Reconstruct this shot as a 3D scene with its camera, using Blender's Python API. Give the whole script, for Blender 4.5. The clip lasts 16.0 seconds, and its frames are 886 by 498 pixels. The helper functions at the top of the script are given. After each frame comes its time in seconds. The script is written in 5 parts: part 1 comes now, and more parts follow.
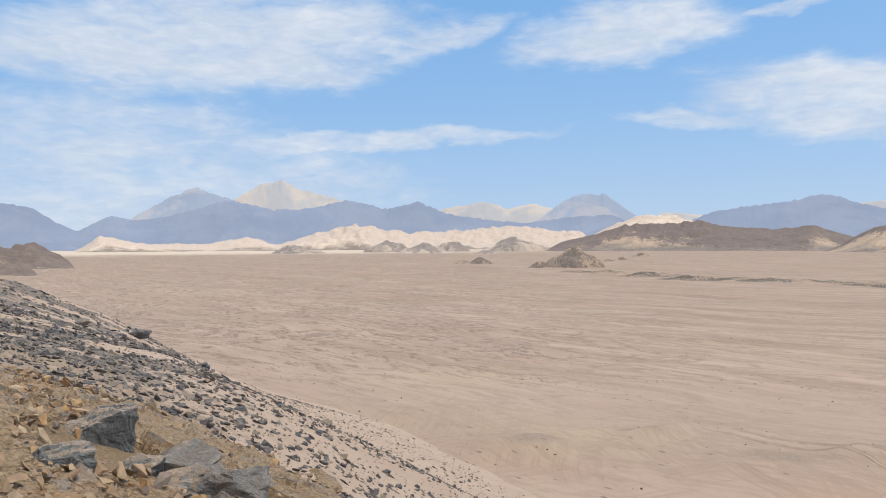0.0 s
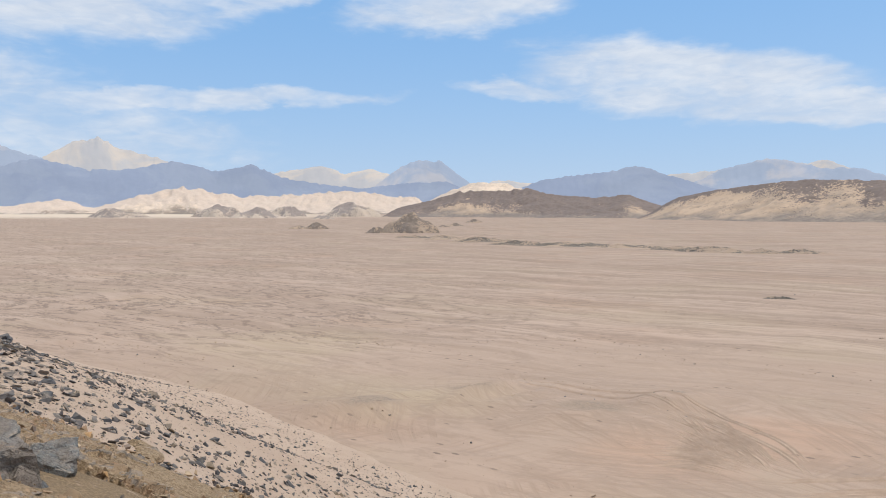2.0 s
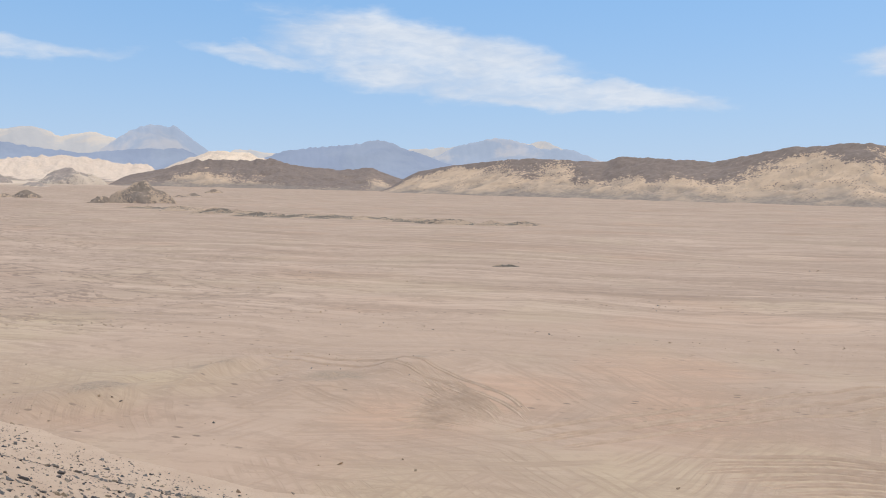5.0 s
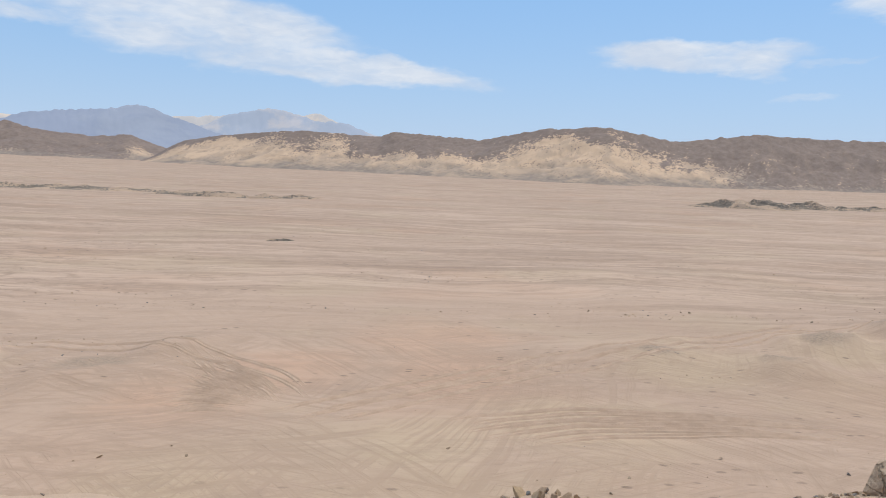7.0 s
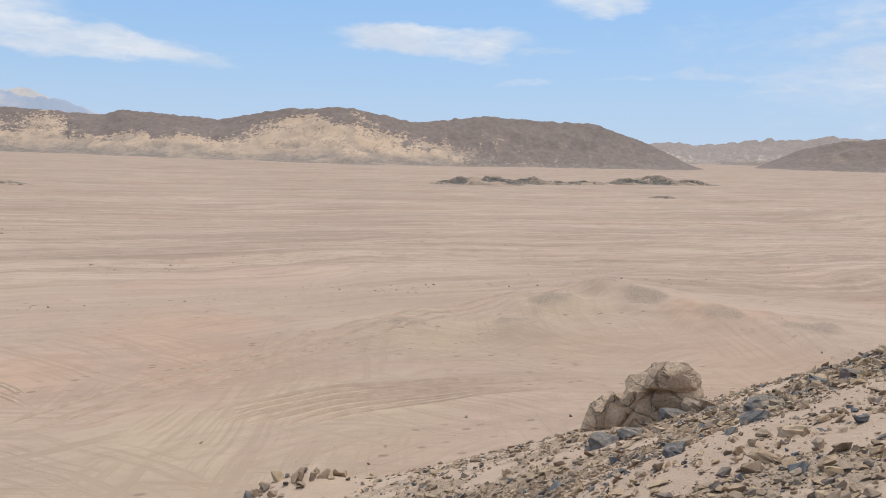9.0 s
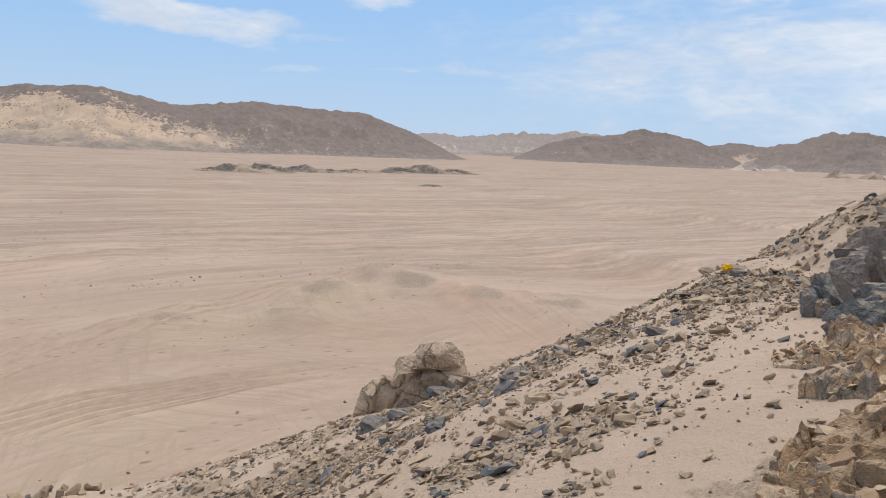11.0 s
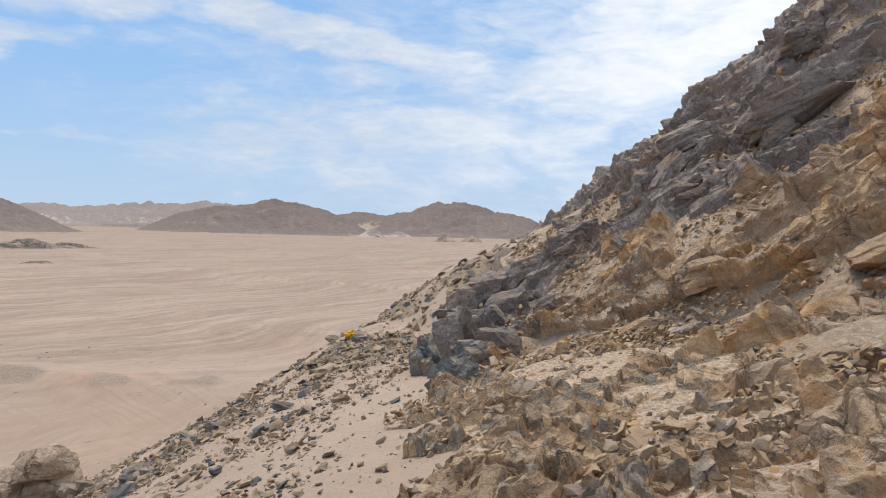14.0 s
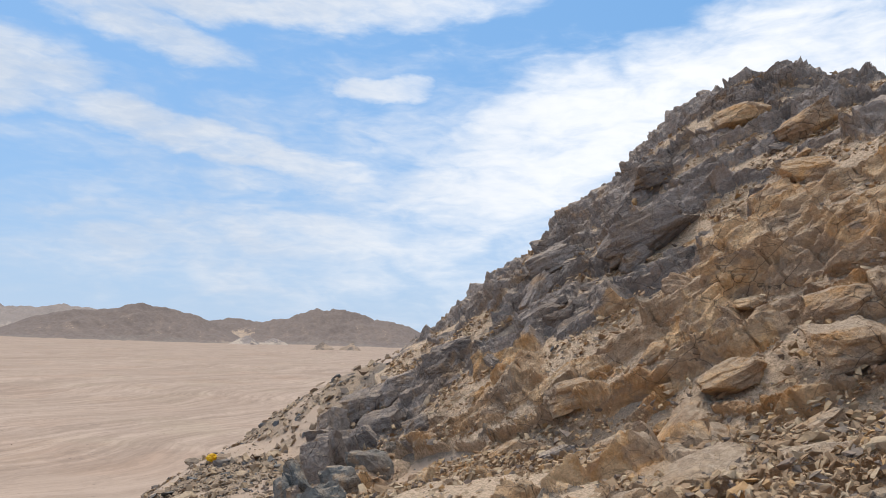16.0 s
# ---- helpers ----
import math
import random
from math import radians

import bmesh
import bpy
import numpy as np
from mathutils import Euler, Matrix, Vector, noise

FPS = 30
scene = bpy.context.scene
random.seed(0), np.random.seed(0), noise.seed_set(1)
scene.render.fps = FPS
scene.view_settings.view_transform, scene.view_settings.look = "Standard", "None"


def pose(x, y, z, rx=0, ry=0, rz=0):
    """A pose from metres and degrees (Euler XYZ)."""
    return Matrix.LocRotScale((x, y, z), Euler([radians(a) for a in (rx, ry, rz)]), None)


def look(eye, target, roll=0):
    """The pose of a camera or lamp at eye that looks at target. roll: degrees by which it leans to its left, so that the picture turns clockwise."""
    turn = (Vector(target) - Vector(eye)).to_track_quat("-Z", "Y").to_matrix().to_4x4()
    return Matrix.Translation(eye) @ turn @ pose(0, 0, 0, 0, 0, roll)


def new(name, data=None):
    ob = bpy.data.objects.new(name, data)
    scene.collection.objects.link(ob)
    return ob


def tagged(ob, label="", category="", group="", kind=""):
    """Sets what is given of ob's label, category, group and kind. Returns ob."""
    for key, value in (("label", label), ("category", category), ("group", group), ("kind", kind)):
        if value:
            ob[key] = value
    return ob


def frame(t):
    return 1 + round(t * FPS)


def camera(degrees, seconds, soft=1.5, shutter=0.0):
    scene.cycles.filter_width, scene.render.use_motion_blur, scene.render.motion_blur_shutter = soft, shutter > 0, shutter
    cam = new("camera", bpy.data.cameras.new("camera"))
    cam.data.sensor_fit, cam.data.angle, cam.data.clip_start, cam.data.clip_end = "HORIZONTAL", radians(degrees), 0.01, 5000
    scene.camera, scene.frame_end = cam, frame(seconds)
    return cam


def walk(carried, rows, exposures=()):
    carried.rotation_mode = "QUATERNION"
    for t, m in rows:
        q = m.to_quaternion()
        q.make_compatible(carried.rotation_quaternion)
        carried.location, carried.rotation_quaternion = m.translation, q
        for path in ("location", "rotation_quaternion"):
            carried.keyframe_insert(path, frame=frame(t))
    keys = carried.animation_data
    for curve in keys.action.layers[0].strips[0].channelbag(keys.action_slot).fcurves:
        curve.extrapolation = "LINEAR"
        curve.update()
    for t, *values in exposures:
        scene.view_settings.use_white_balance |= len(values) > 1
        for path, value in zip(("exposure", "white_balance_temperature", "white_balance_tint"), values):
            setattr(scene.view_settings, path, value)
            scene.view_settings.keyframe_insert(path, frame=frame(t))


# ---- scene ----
cam = camera(62.84, 16.0, soft=1.0)
PATH = [
    (0, -0.000, 0.000, 12.000, 90.25, 0.49, 0.00),
    (0.5, 0.035, 0.037, 11.959, 89.69, 0.32, -4.57),
    (1, 0.059, 0.057, 11.925, 88.77, 0.32, -8.27),
    (1.5, 0.083, 0.048, 11.913, 87.95, 0.30, -10.72),
    (2, 0.070, 0.029, 11.923, 87.46, 0.09, -12.81),
    (2.5, 0.089, 0.029, 11.917, 87.00, -0.21, -15.11),
    (3, 0.086, 0.039, 11.907, 86.61, -0.60, -17.84),
    (5.5, 0.058, 0.184, 11.914, 84.94, -1.19, -37.51),
    (6, 0.038, 0.162, 11.924, 84.45, -1.73, -42.53),
    (6.5, 0.053, 0.172, 11.924, 84.07, -2.14, -46.99),
    (7, 0.060, 0.177, 11.926, 83.77, -2.14, -50.29),
    (7.5, 0.047, 0.146, 11.933, 83.57, -1.72, -53.15),
    (8, 0.022, 0.108, 11.944, 83.18, -2.12, -58.76),
    (8.5, 0.014, 0.099, 11.948, 83.12, -1.67, -64.49),
    (9, -0.021, 0.068, 11.945, 82.87, -1.65, -70.09),
    (9.5, 0.011, 0.036, 11.941, 82.72, -2.04, -75.99),
    (10, 0.010, 0.017, 11.930, 82.60, -2.25, -80.32),
    (12.5, 0.098, -0.161, 11.930, 83.76, -2.11, -102.35),
    (13, 0.086, -0.181, 11.967, 84.74, -1.43, -108.88),
    (13.5, 0.045, -0.238, 12.019, 87.00, -1.37, -114.37),
    (14, -0.004, -0.259, 12.052, 89.09, -1.56, -116.14),
    (14.5, -0.031, -0.267, 12.093, 91.54, -1.80, -118.40),
    (15, -0.048, -0.309, 12.134, 93.61, -1.79, -121.73),
    (15.5, -0.051, -0.315, 12.166, 95.25, -1.87, -123.65),
    (16, -0.046, -0.334, 12.216, 97.87, -1.88, -125.63),
]
walk(cam, [(t, pose(x, y, z, rx, ry, rz)) for t, x, y, z, rx, ry, rz in PATH])

# ---- light: sun behind thin cloud, hazy desert sky ----
SUN_AZ, SUN_EL = 95.0, 66.0          # degrees clockwise from +y, above the horizon
sun = new("sun", bpy.data.lights.new("sun", "SUN"))
sun.data.energy, sun.data.angle, sun.data.color = 2.0, radians(16), (1.0, 0.93, 0.84)
sa, se = radians(SUN_AZ), radians(SUN_EL)
sun.matrix_world = look((0, 0, 60), (-60 * math.sin(sa) * math.cos(se), -60 * math.cos(sa) * math.cos(se), 60 - 60 * math.sin(se)))
scene.view_settings.exposure = 0.0


class Nodes:
    """Short hand for building node trees."""

    def __init__(self, tree):
        self.t = tree
        tree.nodes.clear()

    def add(self, kind, **values):
        n = self.t.nodes.new(kind)
        for key, value in values.items():
            setattr(n, key, value)
        return n

    def put(self, socket, value):
        if isinstance(value, bpy.types.NodeSocket):
            self.t.links.new(value, socket)
        elif value is not None:
            socket.default_value = value

    def math(self, op, a, b=None, c=None, clamp=False):
        n = self.add("ShaderNodeMath", operation=op, use_clamp=clamp)
        for s, v in zip(n.inputs, (a, b, c)):
            self.put(s, v)
        return n.outputs[0]

    def vec(self, op, a, b=None):
        n = self.add("ShaderNodeVectorMath", operation=op)
        for s, v in zip(n.inputs, (a, b)):
            self.put(s, v)
        return n.outputs[0]

    def mix(self, f, a, b, blend="MIX"):
        n = self.add("ShaderNodeMix", data_type="RGBA", blend_type=blend)
        self.put(n.inputs[0], f)
        for s, v in ((n.inputs[6], a), (n.inputs[7], b)):
            self.put(s, (*v, 1) if isinstance(v, tuple) and len(v) == 3 else v)
        return n.outputs[2]

    def ramp(self, v, lo, hi, a=0.0, b=1.0):
        n = self.add("ShaderNodeMapRange", interpolation_type="SMOOTHSTEP")
        for s, val in zip(n.inputs, (v, lo, hi, a, b)):
            self.put(s, val)
        return n.outputs[0]

    def noise(self, p, scale, detail=6.0, rough=0.55, warp=0.0):
        n = self.add("ShaderNodeTexNoise")
        self.put(n.inputs["Vector"], p)
        for key, val in (("Scale", scale), ("Detail", detail), ("Roughness", rough), ("Distortion", warp)):
            n.inputs[key].default_value = val
        return n.outputs["Fac"]

    def cells(self, p, scale, feature="F1", out="Distance"):
        n = self.add("ShaderNodeTexVoronoi", feature=feature)
        self.put(n.inputs["Vector"], p)
        n.inputs["Scale"].default_value = scale
        return n.outputs[out]

    def stretched(self, turn, length, width, sway=None):
        """The ground plan in lengths along and widths across a direction that is turn degrees clockwise from +x."""
        c, s = math.cos(radians(turn)), math.sin(radians(turn))
        n = self.add("ShaderNodeCombineXYZ")
        for k, w in enumerate(((c / length, -s / length, 0), (s / width, c / width, 0))):
            d = self.add("ShaderNodeVectorMath", operation="DOT_PRODUCT")
            self.put(d.inputs[0], self.p), self.put(d.inputs[1], w)
            v = d.outputs["Value"]
            self.put(n.inputs[k], v if sway is None or k == 0 else self.math("MULTIPLY_ADD", sway, 1 / width, v))
        return n.outputs[0]


# clouds: azimuth, elevation, half width, half height, tilt (degrees), density
CLOUDS = [(-17, 15.6, 20, 4.4, 5, 1.0), (0, 16.6, 7, 1.4, 12, 0.75), (-6, 8.5, 17, 1.0, 2, 0.85), (-25, 8.0, 17, 5.0, 0, 0.75), (-22, 4.5, 24, 5.5, 0, 0.75), (13.5, 16.0, 10, 3.0, 4, 1.0), (26, 16.6, 4, 0.6, 8, 0.75),
          (31, 10.2, 13, 3.3, -8, 1.0), (42, 7.4, 14, 1.3, -3, 1.0), (19, 9.9, 6, 0.9, -3, 0.7), (69, 8.8, 8, 1.5, -1, 1.0), (78, 8.3, 3, 0.5, 10, 0.6), (76, 5.7, 3, 0.5, 0, 0.55), (84, 12.4, 8, 1.3, 5, 0.9),
          (101, 9.0, 9, 1.6, 5, 0.7), (90, 6.2, 8, 0.5, 0, 0.6), (113, 12.4, 11, 0.9, 0, 0.75), (115, 8.3, 19, 2.6, 0, 0.85), (128, 11.5, 11, 3.0, 10, 0.9), (91, 17.5, 9, 3.6, 10, 1.0), (108, 14.9, 16, 1.8, -8, 1.0),
          (120, 20.3, 4.2, 1.4, 5, 0.95), (134, 16, 15, 7.0, 18, 1.0), (112, 7, 24, 5, 0, 0.72), (130, 10, 45, 16, 0, 0.6), (110, 25.8, 24, 2.6, 2, 1.0), (101, 22.6, 9, 2.2, -10, 0.9), (147, 18, 19, 8.0, 10, 1.0),
          (60, 38, 30, 8, 10, 0.8), (-60, 20, 24, 7, 0, 0.9), (-120, 30, 40, 10, 0, 0.8)]

world = bpy.data.worlds.new("sky")
scene.world = world
world.use_nodes = True
N = Nodes(world.node_tree)
way = N.add("ShaderNodeTexCoord").outputs["Generated"]
sky = N.add("ShaderNodeTexSky", sky_type="NISHITA", sun_disc=False, sun_elevation=se, sun_rotation=sa, altitude=300, air_density=1.0, dust_density=2.0, ozone_density=1.5)
xyz = N.add("ShaderNodeSeparateXYZ")
N.put(xyz.inputs[0], way)
az = N.math("MULTIPLY", N.math("ARCTAN2", xyz.outputs[0], xyz.outputs[1]), 57.2958)
el = N.math("MULTIPLY", N.math("ARCSINE", xyz.outputs[2]), 57.2958)
flat = N.add("ShaderNodeCombineXYZ")
N.put(flat.inputs[0], az), N.put(flat.inputs[1], N.math("MULTIPLY", el, 2.6))
flat = flat.outputs[0]
wa = N.math("MULTIPLY", N.math("SUBTRACT", N.noise(flat, 0.10, 5, 0.55), 0.5), 8.0)
we = N.math("MULTIPLY", N.math("SUBTRACT", N.noise(N.vec("ADD", flat, (40, 7, 3)), 0.13, 5, 0.58), 0.5), 3.6)
paz, pel = N.math("ADD", az, wa), N.math("ADD", el, we)
field = None
for a, e, ha, he, tilt, dens in CLOUDS:
    da, de = N.math("SUBTRACT", paz, float(a)), N.math("SUBTRACT", pel, float(e))
    de = N.math("MULTIPLY_ADD", da, -math.tan(radians(tilt)), de)
    u, v = N.math("MULTIPLY", da, 1 / ha), N.math("MULTIPLY", de, 1 / he)
    q = N.math("ADD", N.math("MULTIPLY", u, u), N.math("MULTIPLY", v, v))
    one = N.ramp(q, 1.5, 0.1, 0.0, dens)
    field = one if field is None else N.math("MAXIMUM", field, one)
wisps = N.noise(N.vec("MULTIPLY", flat, (0.8, 0.8, 1.0)), 0.22, 6, 0.52, 0.6)
tufts = N.noise(N.vec("MULTIPLY", flat, (0.7, 0.9, 1.0)), 0.8, 5, 0.55, 0.6)
grain = N.math("ADD", N.math("MULTIPLY", N.math("SUBTRACT", wisps, 0.5), 1.15), N.math("MULTIPLY", N.math("SUBTRACT", tufts, 0.5), 0.36))
cover = N.ramp(N.math("ADD", N.math("MULTIPLY", field, 1.1), grain), 0.26, 1.3)
veil = N.math("MULTIPLY", N.ramp(el, 27.0, 48.0, 0.0, 0.85), N.ramp(N.noise(flat, 0.03, 4, 0.5), 0.3, 0.6, 0.75, 1.0))
cover = N.math("MAXIMUM", cover, veil)
haze = N.math("POWER", 2.718, N.math("MULTIPLY", N.math("MAXIMUM", el, 0.0), -0.12))
blue = N.mix(0.62, sky.outputs[0], (1.7, 4.7, 9.2))
air = N.mix(N.math("MULTIPLY", haze, 0.92), blue, (5.3, 6.5, 8.0))
soft = N.math("ADD", N.math("MULTIPLY", N.noise(flat, 0.12, 6, 0.6), 0.65), N.math("MULTIPLY", tufts, 0.35))
cloud = N.mix(N.ramp(soft, 0.35, 0.7), (5.7, 6.4, 7.5), (7.2, 7.6, 8.2))
cloud = N.mix(N.ramp(el, 34.0, 62.0), cloud, (14.5, 14.0, 13.2))
cloud = N.mix(N.math("MULTIPLY", N.ramp(az, 104.0, 140.0), 0.85), cloud, (10.3, 10.3, 10.3))
N.put(N.add("ShaderNodeBackground").inputs[0], N.mix(N.math("MULTIPLY", cover, 0.92), air, cloud))
back = next(n for n in world.node_tree.nodes if n.type == "BACKGROUND")
back.inputs[1].default_value = 0.108
N.put(N.add("ShaderNodeOutputWorld").inputs[0], back.outputs[0])


# ---- noise on arrays ----
def hashed(ix, iy, iz, seed):
    np.seterr(over="ignore")
    h = (ix.astype(np.int64) * 374761393 + iy.astype(np.int64) * 668265263 + iz.astype(np.int64) * 2147483647 + seed * 974634777) & 0xFFFFFFFF
    h = ((h ^ (h >> 13)) * 1274126177) & 0xFFFFFFFF
    h = ((h ^ (h >> 16)) * 2246822519) & 0xFFFFFFFF
    return ((h ^ (h >> 15)) & 0xFFFFFF) / float(0xFFFFFF)


def value(x, y, z=0.0, seed=0):
    x, y, z = np.broadcast_arrays(np.asarray(x, float), np.asarray(y, float), np.asarray(z, float))
    ix, iy, iz = np.floor(x), np.floor(y), np.floor(z)
    fx, fy, fz = x - ix, y - iy, z - iz
    fx, fy, fz = [f * f * f * (f * (f * 6 - 15) + 10) for f in (fx, fy, fz)]
    out = 0
    for dx, wx in ((0, 1 - fx), (1, fx)):
        for dy, wy in ((0, 1 - fy), (1, fy)):
            for dz, wz in ((0, 1 - fz), (1, fz)):
                out = out + hashed(ix + dx, iy + dy, iz + dz, seed) * wx * wy * wz
    return out * 2 - 1


def fbm(x, y, z=0.0, octaves=4, seed=0, gain=0.5):
    out, amp = 0, 1.0
    for k in range(octaves):
        out = out + amp * value(x * 2 ** k + k * 7.3, y * 2 ** k - k * 3.1, z * 2 ** k, seed + k)
        amp *= gain
    return out


def step(a, b, v):
    t = np.clip((v - a) / (b - a), 0, 1)
    return t * t * (3 - 2 * t)


def sheet(name, X, Y, Z, material, smooth=True, wrap=False, attrs=None, keep=None):
    """A mesh over a grid of points."""
    rows, cols = X.shape
    k = np.arange(rows * cols).reshape(rows, cols)
    if wrap:
        k = np.concatenate([k, k[:, :1]], axis=1)
    quads = np.stack([k[:-1, :-1], k[1:, :-1], k[1:, 1:], k[:-1, 1:]], axis=-1).reshape(-1, 4)
    if keep is not None:
        quads = quads[keep.ravel()[quads].any(axis=1)]
    me = bpy.data.meshes.new(name)
    me.vertices.add(rows * cols)
    me.vertices.foreach_set("co", np.stack([X, Y, Z], axis=-1).astype(np.float32).ravel())
    me.loops.add(quads.size)
    me.loops.foreach_set("vertex_index", quads.astype(np.int32).ravel())
    me.polygons.add(len(quads))
    me.polygons.foreach_set("loop_start", np.arange(0, quads.size, 4, dtype=np.int32))
    me.update(calc_edges=True)
    me.polygons.foreach_set("use_smooth", np.full(len(quads), smooth))
    for key, val in (attrs or {}).items():
        me.attributes.new(key, "FLOAT", "POINT").data.foreach_set("value", np.asarray(val, np.float32).ravel())
    me.materials.append(material)
    return new(name, me)


# ---- materials ----
def material(name, rough=0.9):
    m = bpy.data.materials.new(name)
    m.use_nodes = True
    n = Nodes(m.node_tree)
    n.shader = n.add("ShaderNodeBsdfPrincipled")
    n.shader.inputs["Roughness"].default_value = rough
    n.shader.inputs["Specular IOR Level"].default_value = 0.2
    n.out = n.add("ShaderNodeOutputMaterial")
    n.put(n.out.inputs[0], n.shader.outputs[0])
    n.p = n.add("ShaderNodeNewGeometry").outputs["Position"]
    return m, n


def attribute(n, name):
    a = n.add("ShaderNodeAttribute", attribute_name=name)
    return a.outputs["Fac"]


def bump(n, height, strength, distance, after=None):
    b = n.add("ShaderNodeBump")
    b.inputs["Strength"].default_value, b.inputs["Distance"].default_value = strength, distance
    n.put(b.inputs["Height"], height)
    if after is not None:
        n.put(b.inputs["Normal"], after)
    return b.outputs[0]


def sand_plain():
    """Flood-washed sand: pale ribbons and darker gravel strips along the wash, pebbles, churned patches."""
    m, n = material("sand_plain", 0.95)
    wide = n.noise(n.p, 0.012, 5, 0.55)
    grit = n.noise(n.p, 6.0, 4, 0.7)
    gravel = n.noise(n.stretched(50.0, 2.2, 0.8), 1.0, 5, 0.75)
    c = n.mix(n.ramp(wide, 0.35, 0.65), (0.412, 0.3, 0.224), (0.442, 0.326, 0.247))
    tint = n.noise(n.vec("ADD", n.p, (31, 17, 0)), 0.045, 4, 0.55)
    c = n.mix(n.math("MULTIPLY", n.ramp(tint, 0.5, 0.62), 0.5), c, (0.415, 0.322, 0.225))
    c = n.mix(n.math("MULTIPLY", n.ramp(n.noise(n.p, 0.035, 3, 0.5), 0.52, 0.66), 0.5), c, (0.425, 0.28, 0.195))
    blotch = n.noise(n.p, 0.16, 5, 0.6)
    for key, tone in (("rust", (0.475, 0.305, 0.21)), ("straw", (0.45, 0.35, 0.235))):
        at = n.math("ADD", attribute(n, key), n.math("MULTIPLY", n.math("SUBTRACT", blotch, 0.5), 1.1))
        c = n.mix(n.math("MULTIPLY", n.ramp(at, 0.35, 0.95), 0.6), c, tone)
    away = n.add("ShaderNodeVectorMath", operation="LENGTH")
    n.put(away.inputs[0], n.p)
    rough_in = n.math("ADD", away.outputs["Value"], n.math("MULTIPLY", wide, 40.0))
    near = n.ramp(rough_in, 95.0, 62.0)
    washed = n.ramp(rough_in, 75.0, 110.0, 0.3, 1.0)
    where = n.add("ShaderNodeSeparateXYZ")
    n.put(where.inputs[0], n.p)
    sway = n.math("ADD", n.math("MULTIPLY", n.math("SUBTRACT", n.noise(n.p, 0.009, 2, 0.5), 0.5), 44.0), n.math("MULTIPLY", n.math("SUBTRACT", n.noise(n.p, 0.04, 3, 0.5), 0.5), 7.0))
    eastward = n.ramp(where.outputs[0], -40.0, 70.0, 0.4, 1.0)
    relief = None
    for turn, length, width, warp, amount in ((49.0, 150.0, 13.0, 1.4, 0.55), (51.0, 70.0, 5.0, 1.4, 0.7), (47.0, 30.0, 2.2, 1.2, 0.5), (52.0, 14.0, 0.8, 0.8, 0.35)):
        band = n.noise(n.stretched(turn, length, width, sway), 1.0, 4, 0.6, warp)
        dark = n.math("MULTIPLY", n.ramp(band, 0.515, 0.58), n.math("MULTIPLY", n.ramp(gravel, 0.36, 0.56, 0.55, 1.0), amount * 0.75))
        dark = n.math("MULTIPLY", dark, eastward)
        pale = n.math("MULTIPLY", n.ramp(band, 0.44, 0.385), amount * 0.7)
        c = n.mix(n.math("MULTIPLY", dark, washed), c, (0.275, 0.198, 0.147))
        c = n.mix(n.math("MULTIPLY", pale, washed), c, (0.495, 0.37, 0.282))
        relief = n.math("MULTIPLY", band, width) if relief is None else n.math("MULTIPLY_ADD", band, width, relief)
    west = n.ramp(where.outputs[0], 60.0, -10.0, 0.35, 1.0)
    braid = n.noise(n.stretched(44.0, 34.0, 11.0, sway), 1.0, 5, 0.62, 2.6)
    braid = n.math("ABSOLUTE", n.math("SUBTRACT", braid, 0.5))
    edge = n.math("MULTIPLY", n.ramp(braid, 0.05, 0.012), n.ramp(gravel, 0.4, 0.54))
    c = n.mix(n.math("MULTIPLY", n.math("MULTIPLY", edge, washed), n.math("MULTIPLY", west, 0.95)), c, (0.24, 0.175, 0.132))
    bed = n.math("MULTIPLY", n.ramp(braid, 0.05, 0.09), n.ramp(n.noise(n.p, 0.02, 4, 0.6), 0.45, 0.6))
    c = n.mix(n.math("MULTIPLY", n.math("MULTIPLY", bed, washed), n.math("MULTIPLY", west, 0.4)), c, (0.30, 0.22, 0.167))
    # mound gravel; the shade on the mounds' sides is put into this grey too
    stony = n.math("ADD", attribute(n, "stony"), n.math("MULTIPLY", n.math("SUBTRACT", n.noise(n.p, 0.5, 6, 0.7), 0.5), 1.0))
    c = n.mix(n.math("MULTIPLY", n.ramp(stony, 0.3, 0.8), 0.85), c, n.mix(n.ramp(grit, 0.4, 0.6), (0.24, 0.187, 0.142), (0.345, 0.268, 0.202)))
    speck = n.cells(n.stretched(50.0, 1.5, 0.75), 1.0)
    where_stones = n.ramp(n.noise(n.stretched(50.0, 40.0, 5.0, sway), 1.0, 4, 0.6, 0.8), 0.5, 0.6, 0.12, 1.0)
    c = n.mix(n.math("MULTIPLY", n.ramp(speck, 0.2, 0.1), n.math("MULTIPLY", where_stones, 0.8)), c, (0.16, 0.118, 0.092))
    c = n.mix(n.math("MULTIPLY", n.ramp(grit, 0.55, 0.75), 0.25), c, (0.26, 0.195, 0.145))
    churned = None
    for k, (turn, size) in enumerate(((25.0, 0.42), (68.0, 0.34), (-20.0, 0.48), (100.0, 0.4))):
        way_on = n.vec("ADD", n.stretched(turn, 16.0, size), n.vec("MULTIPLY", n.noise(n.p, 0.07, 2, 0.5), (2.0, 9.0, 0.0)))
        lines = n.noise(way_on, 1.0, 3, 0.6)
        where_on = n.ramp(n.noise(n.vec("ADD", n.p, (20.0 * k, 7.0, 0.0)), 0.09, 4, 0.6), 0.46, 0.54)
        one = n.math("MULTIPLY", n.math("MULTIPLY", n.ramp(lines, 0.42, 0.64), where_on), near)
        churned = one if churned is None else n.math("MAXIMUM", churned, one)
    c = n.mix(n.math("MULTIPLY", churned, 0.5), c, (0.325, 0.234, 0.17))
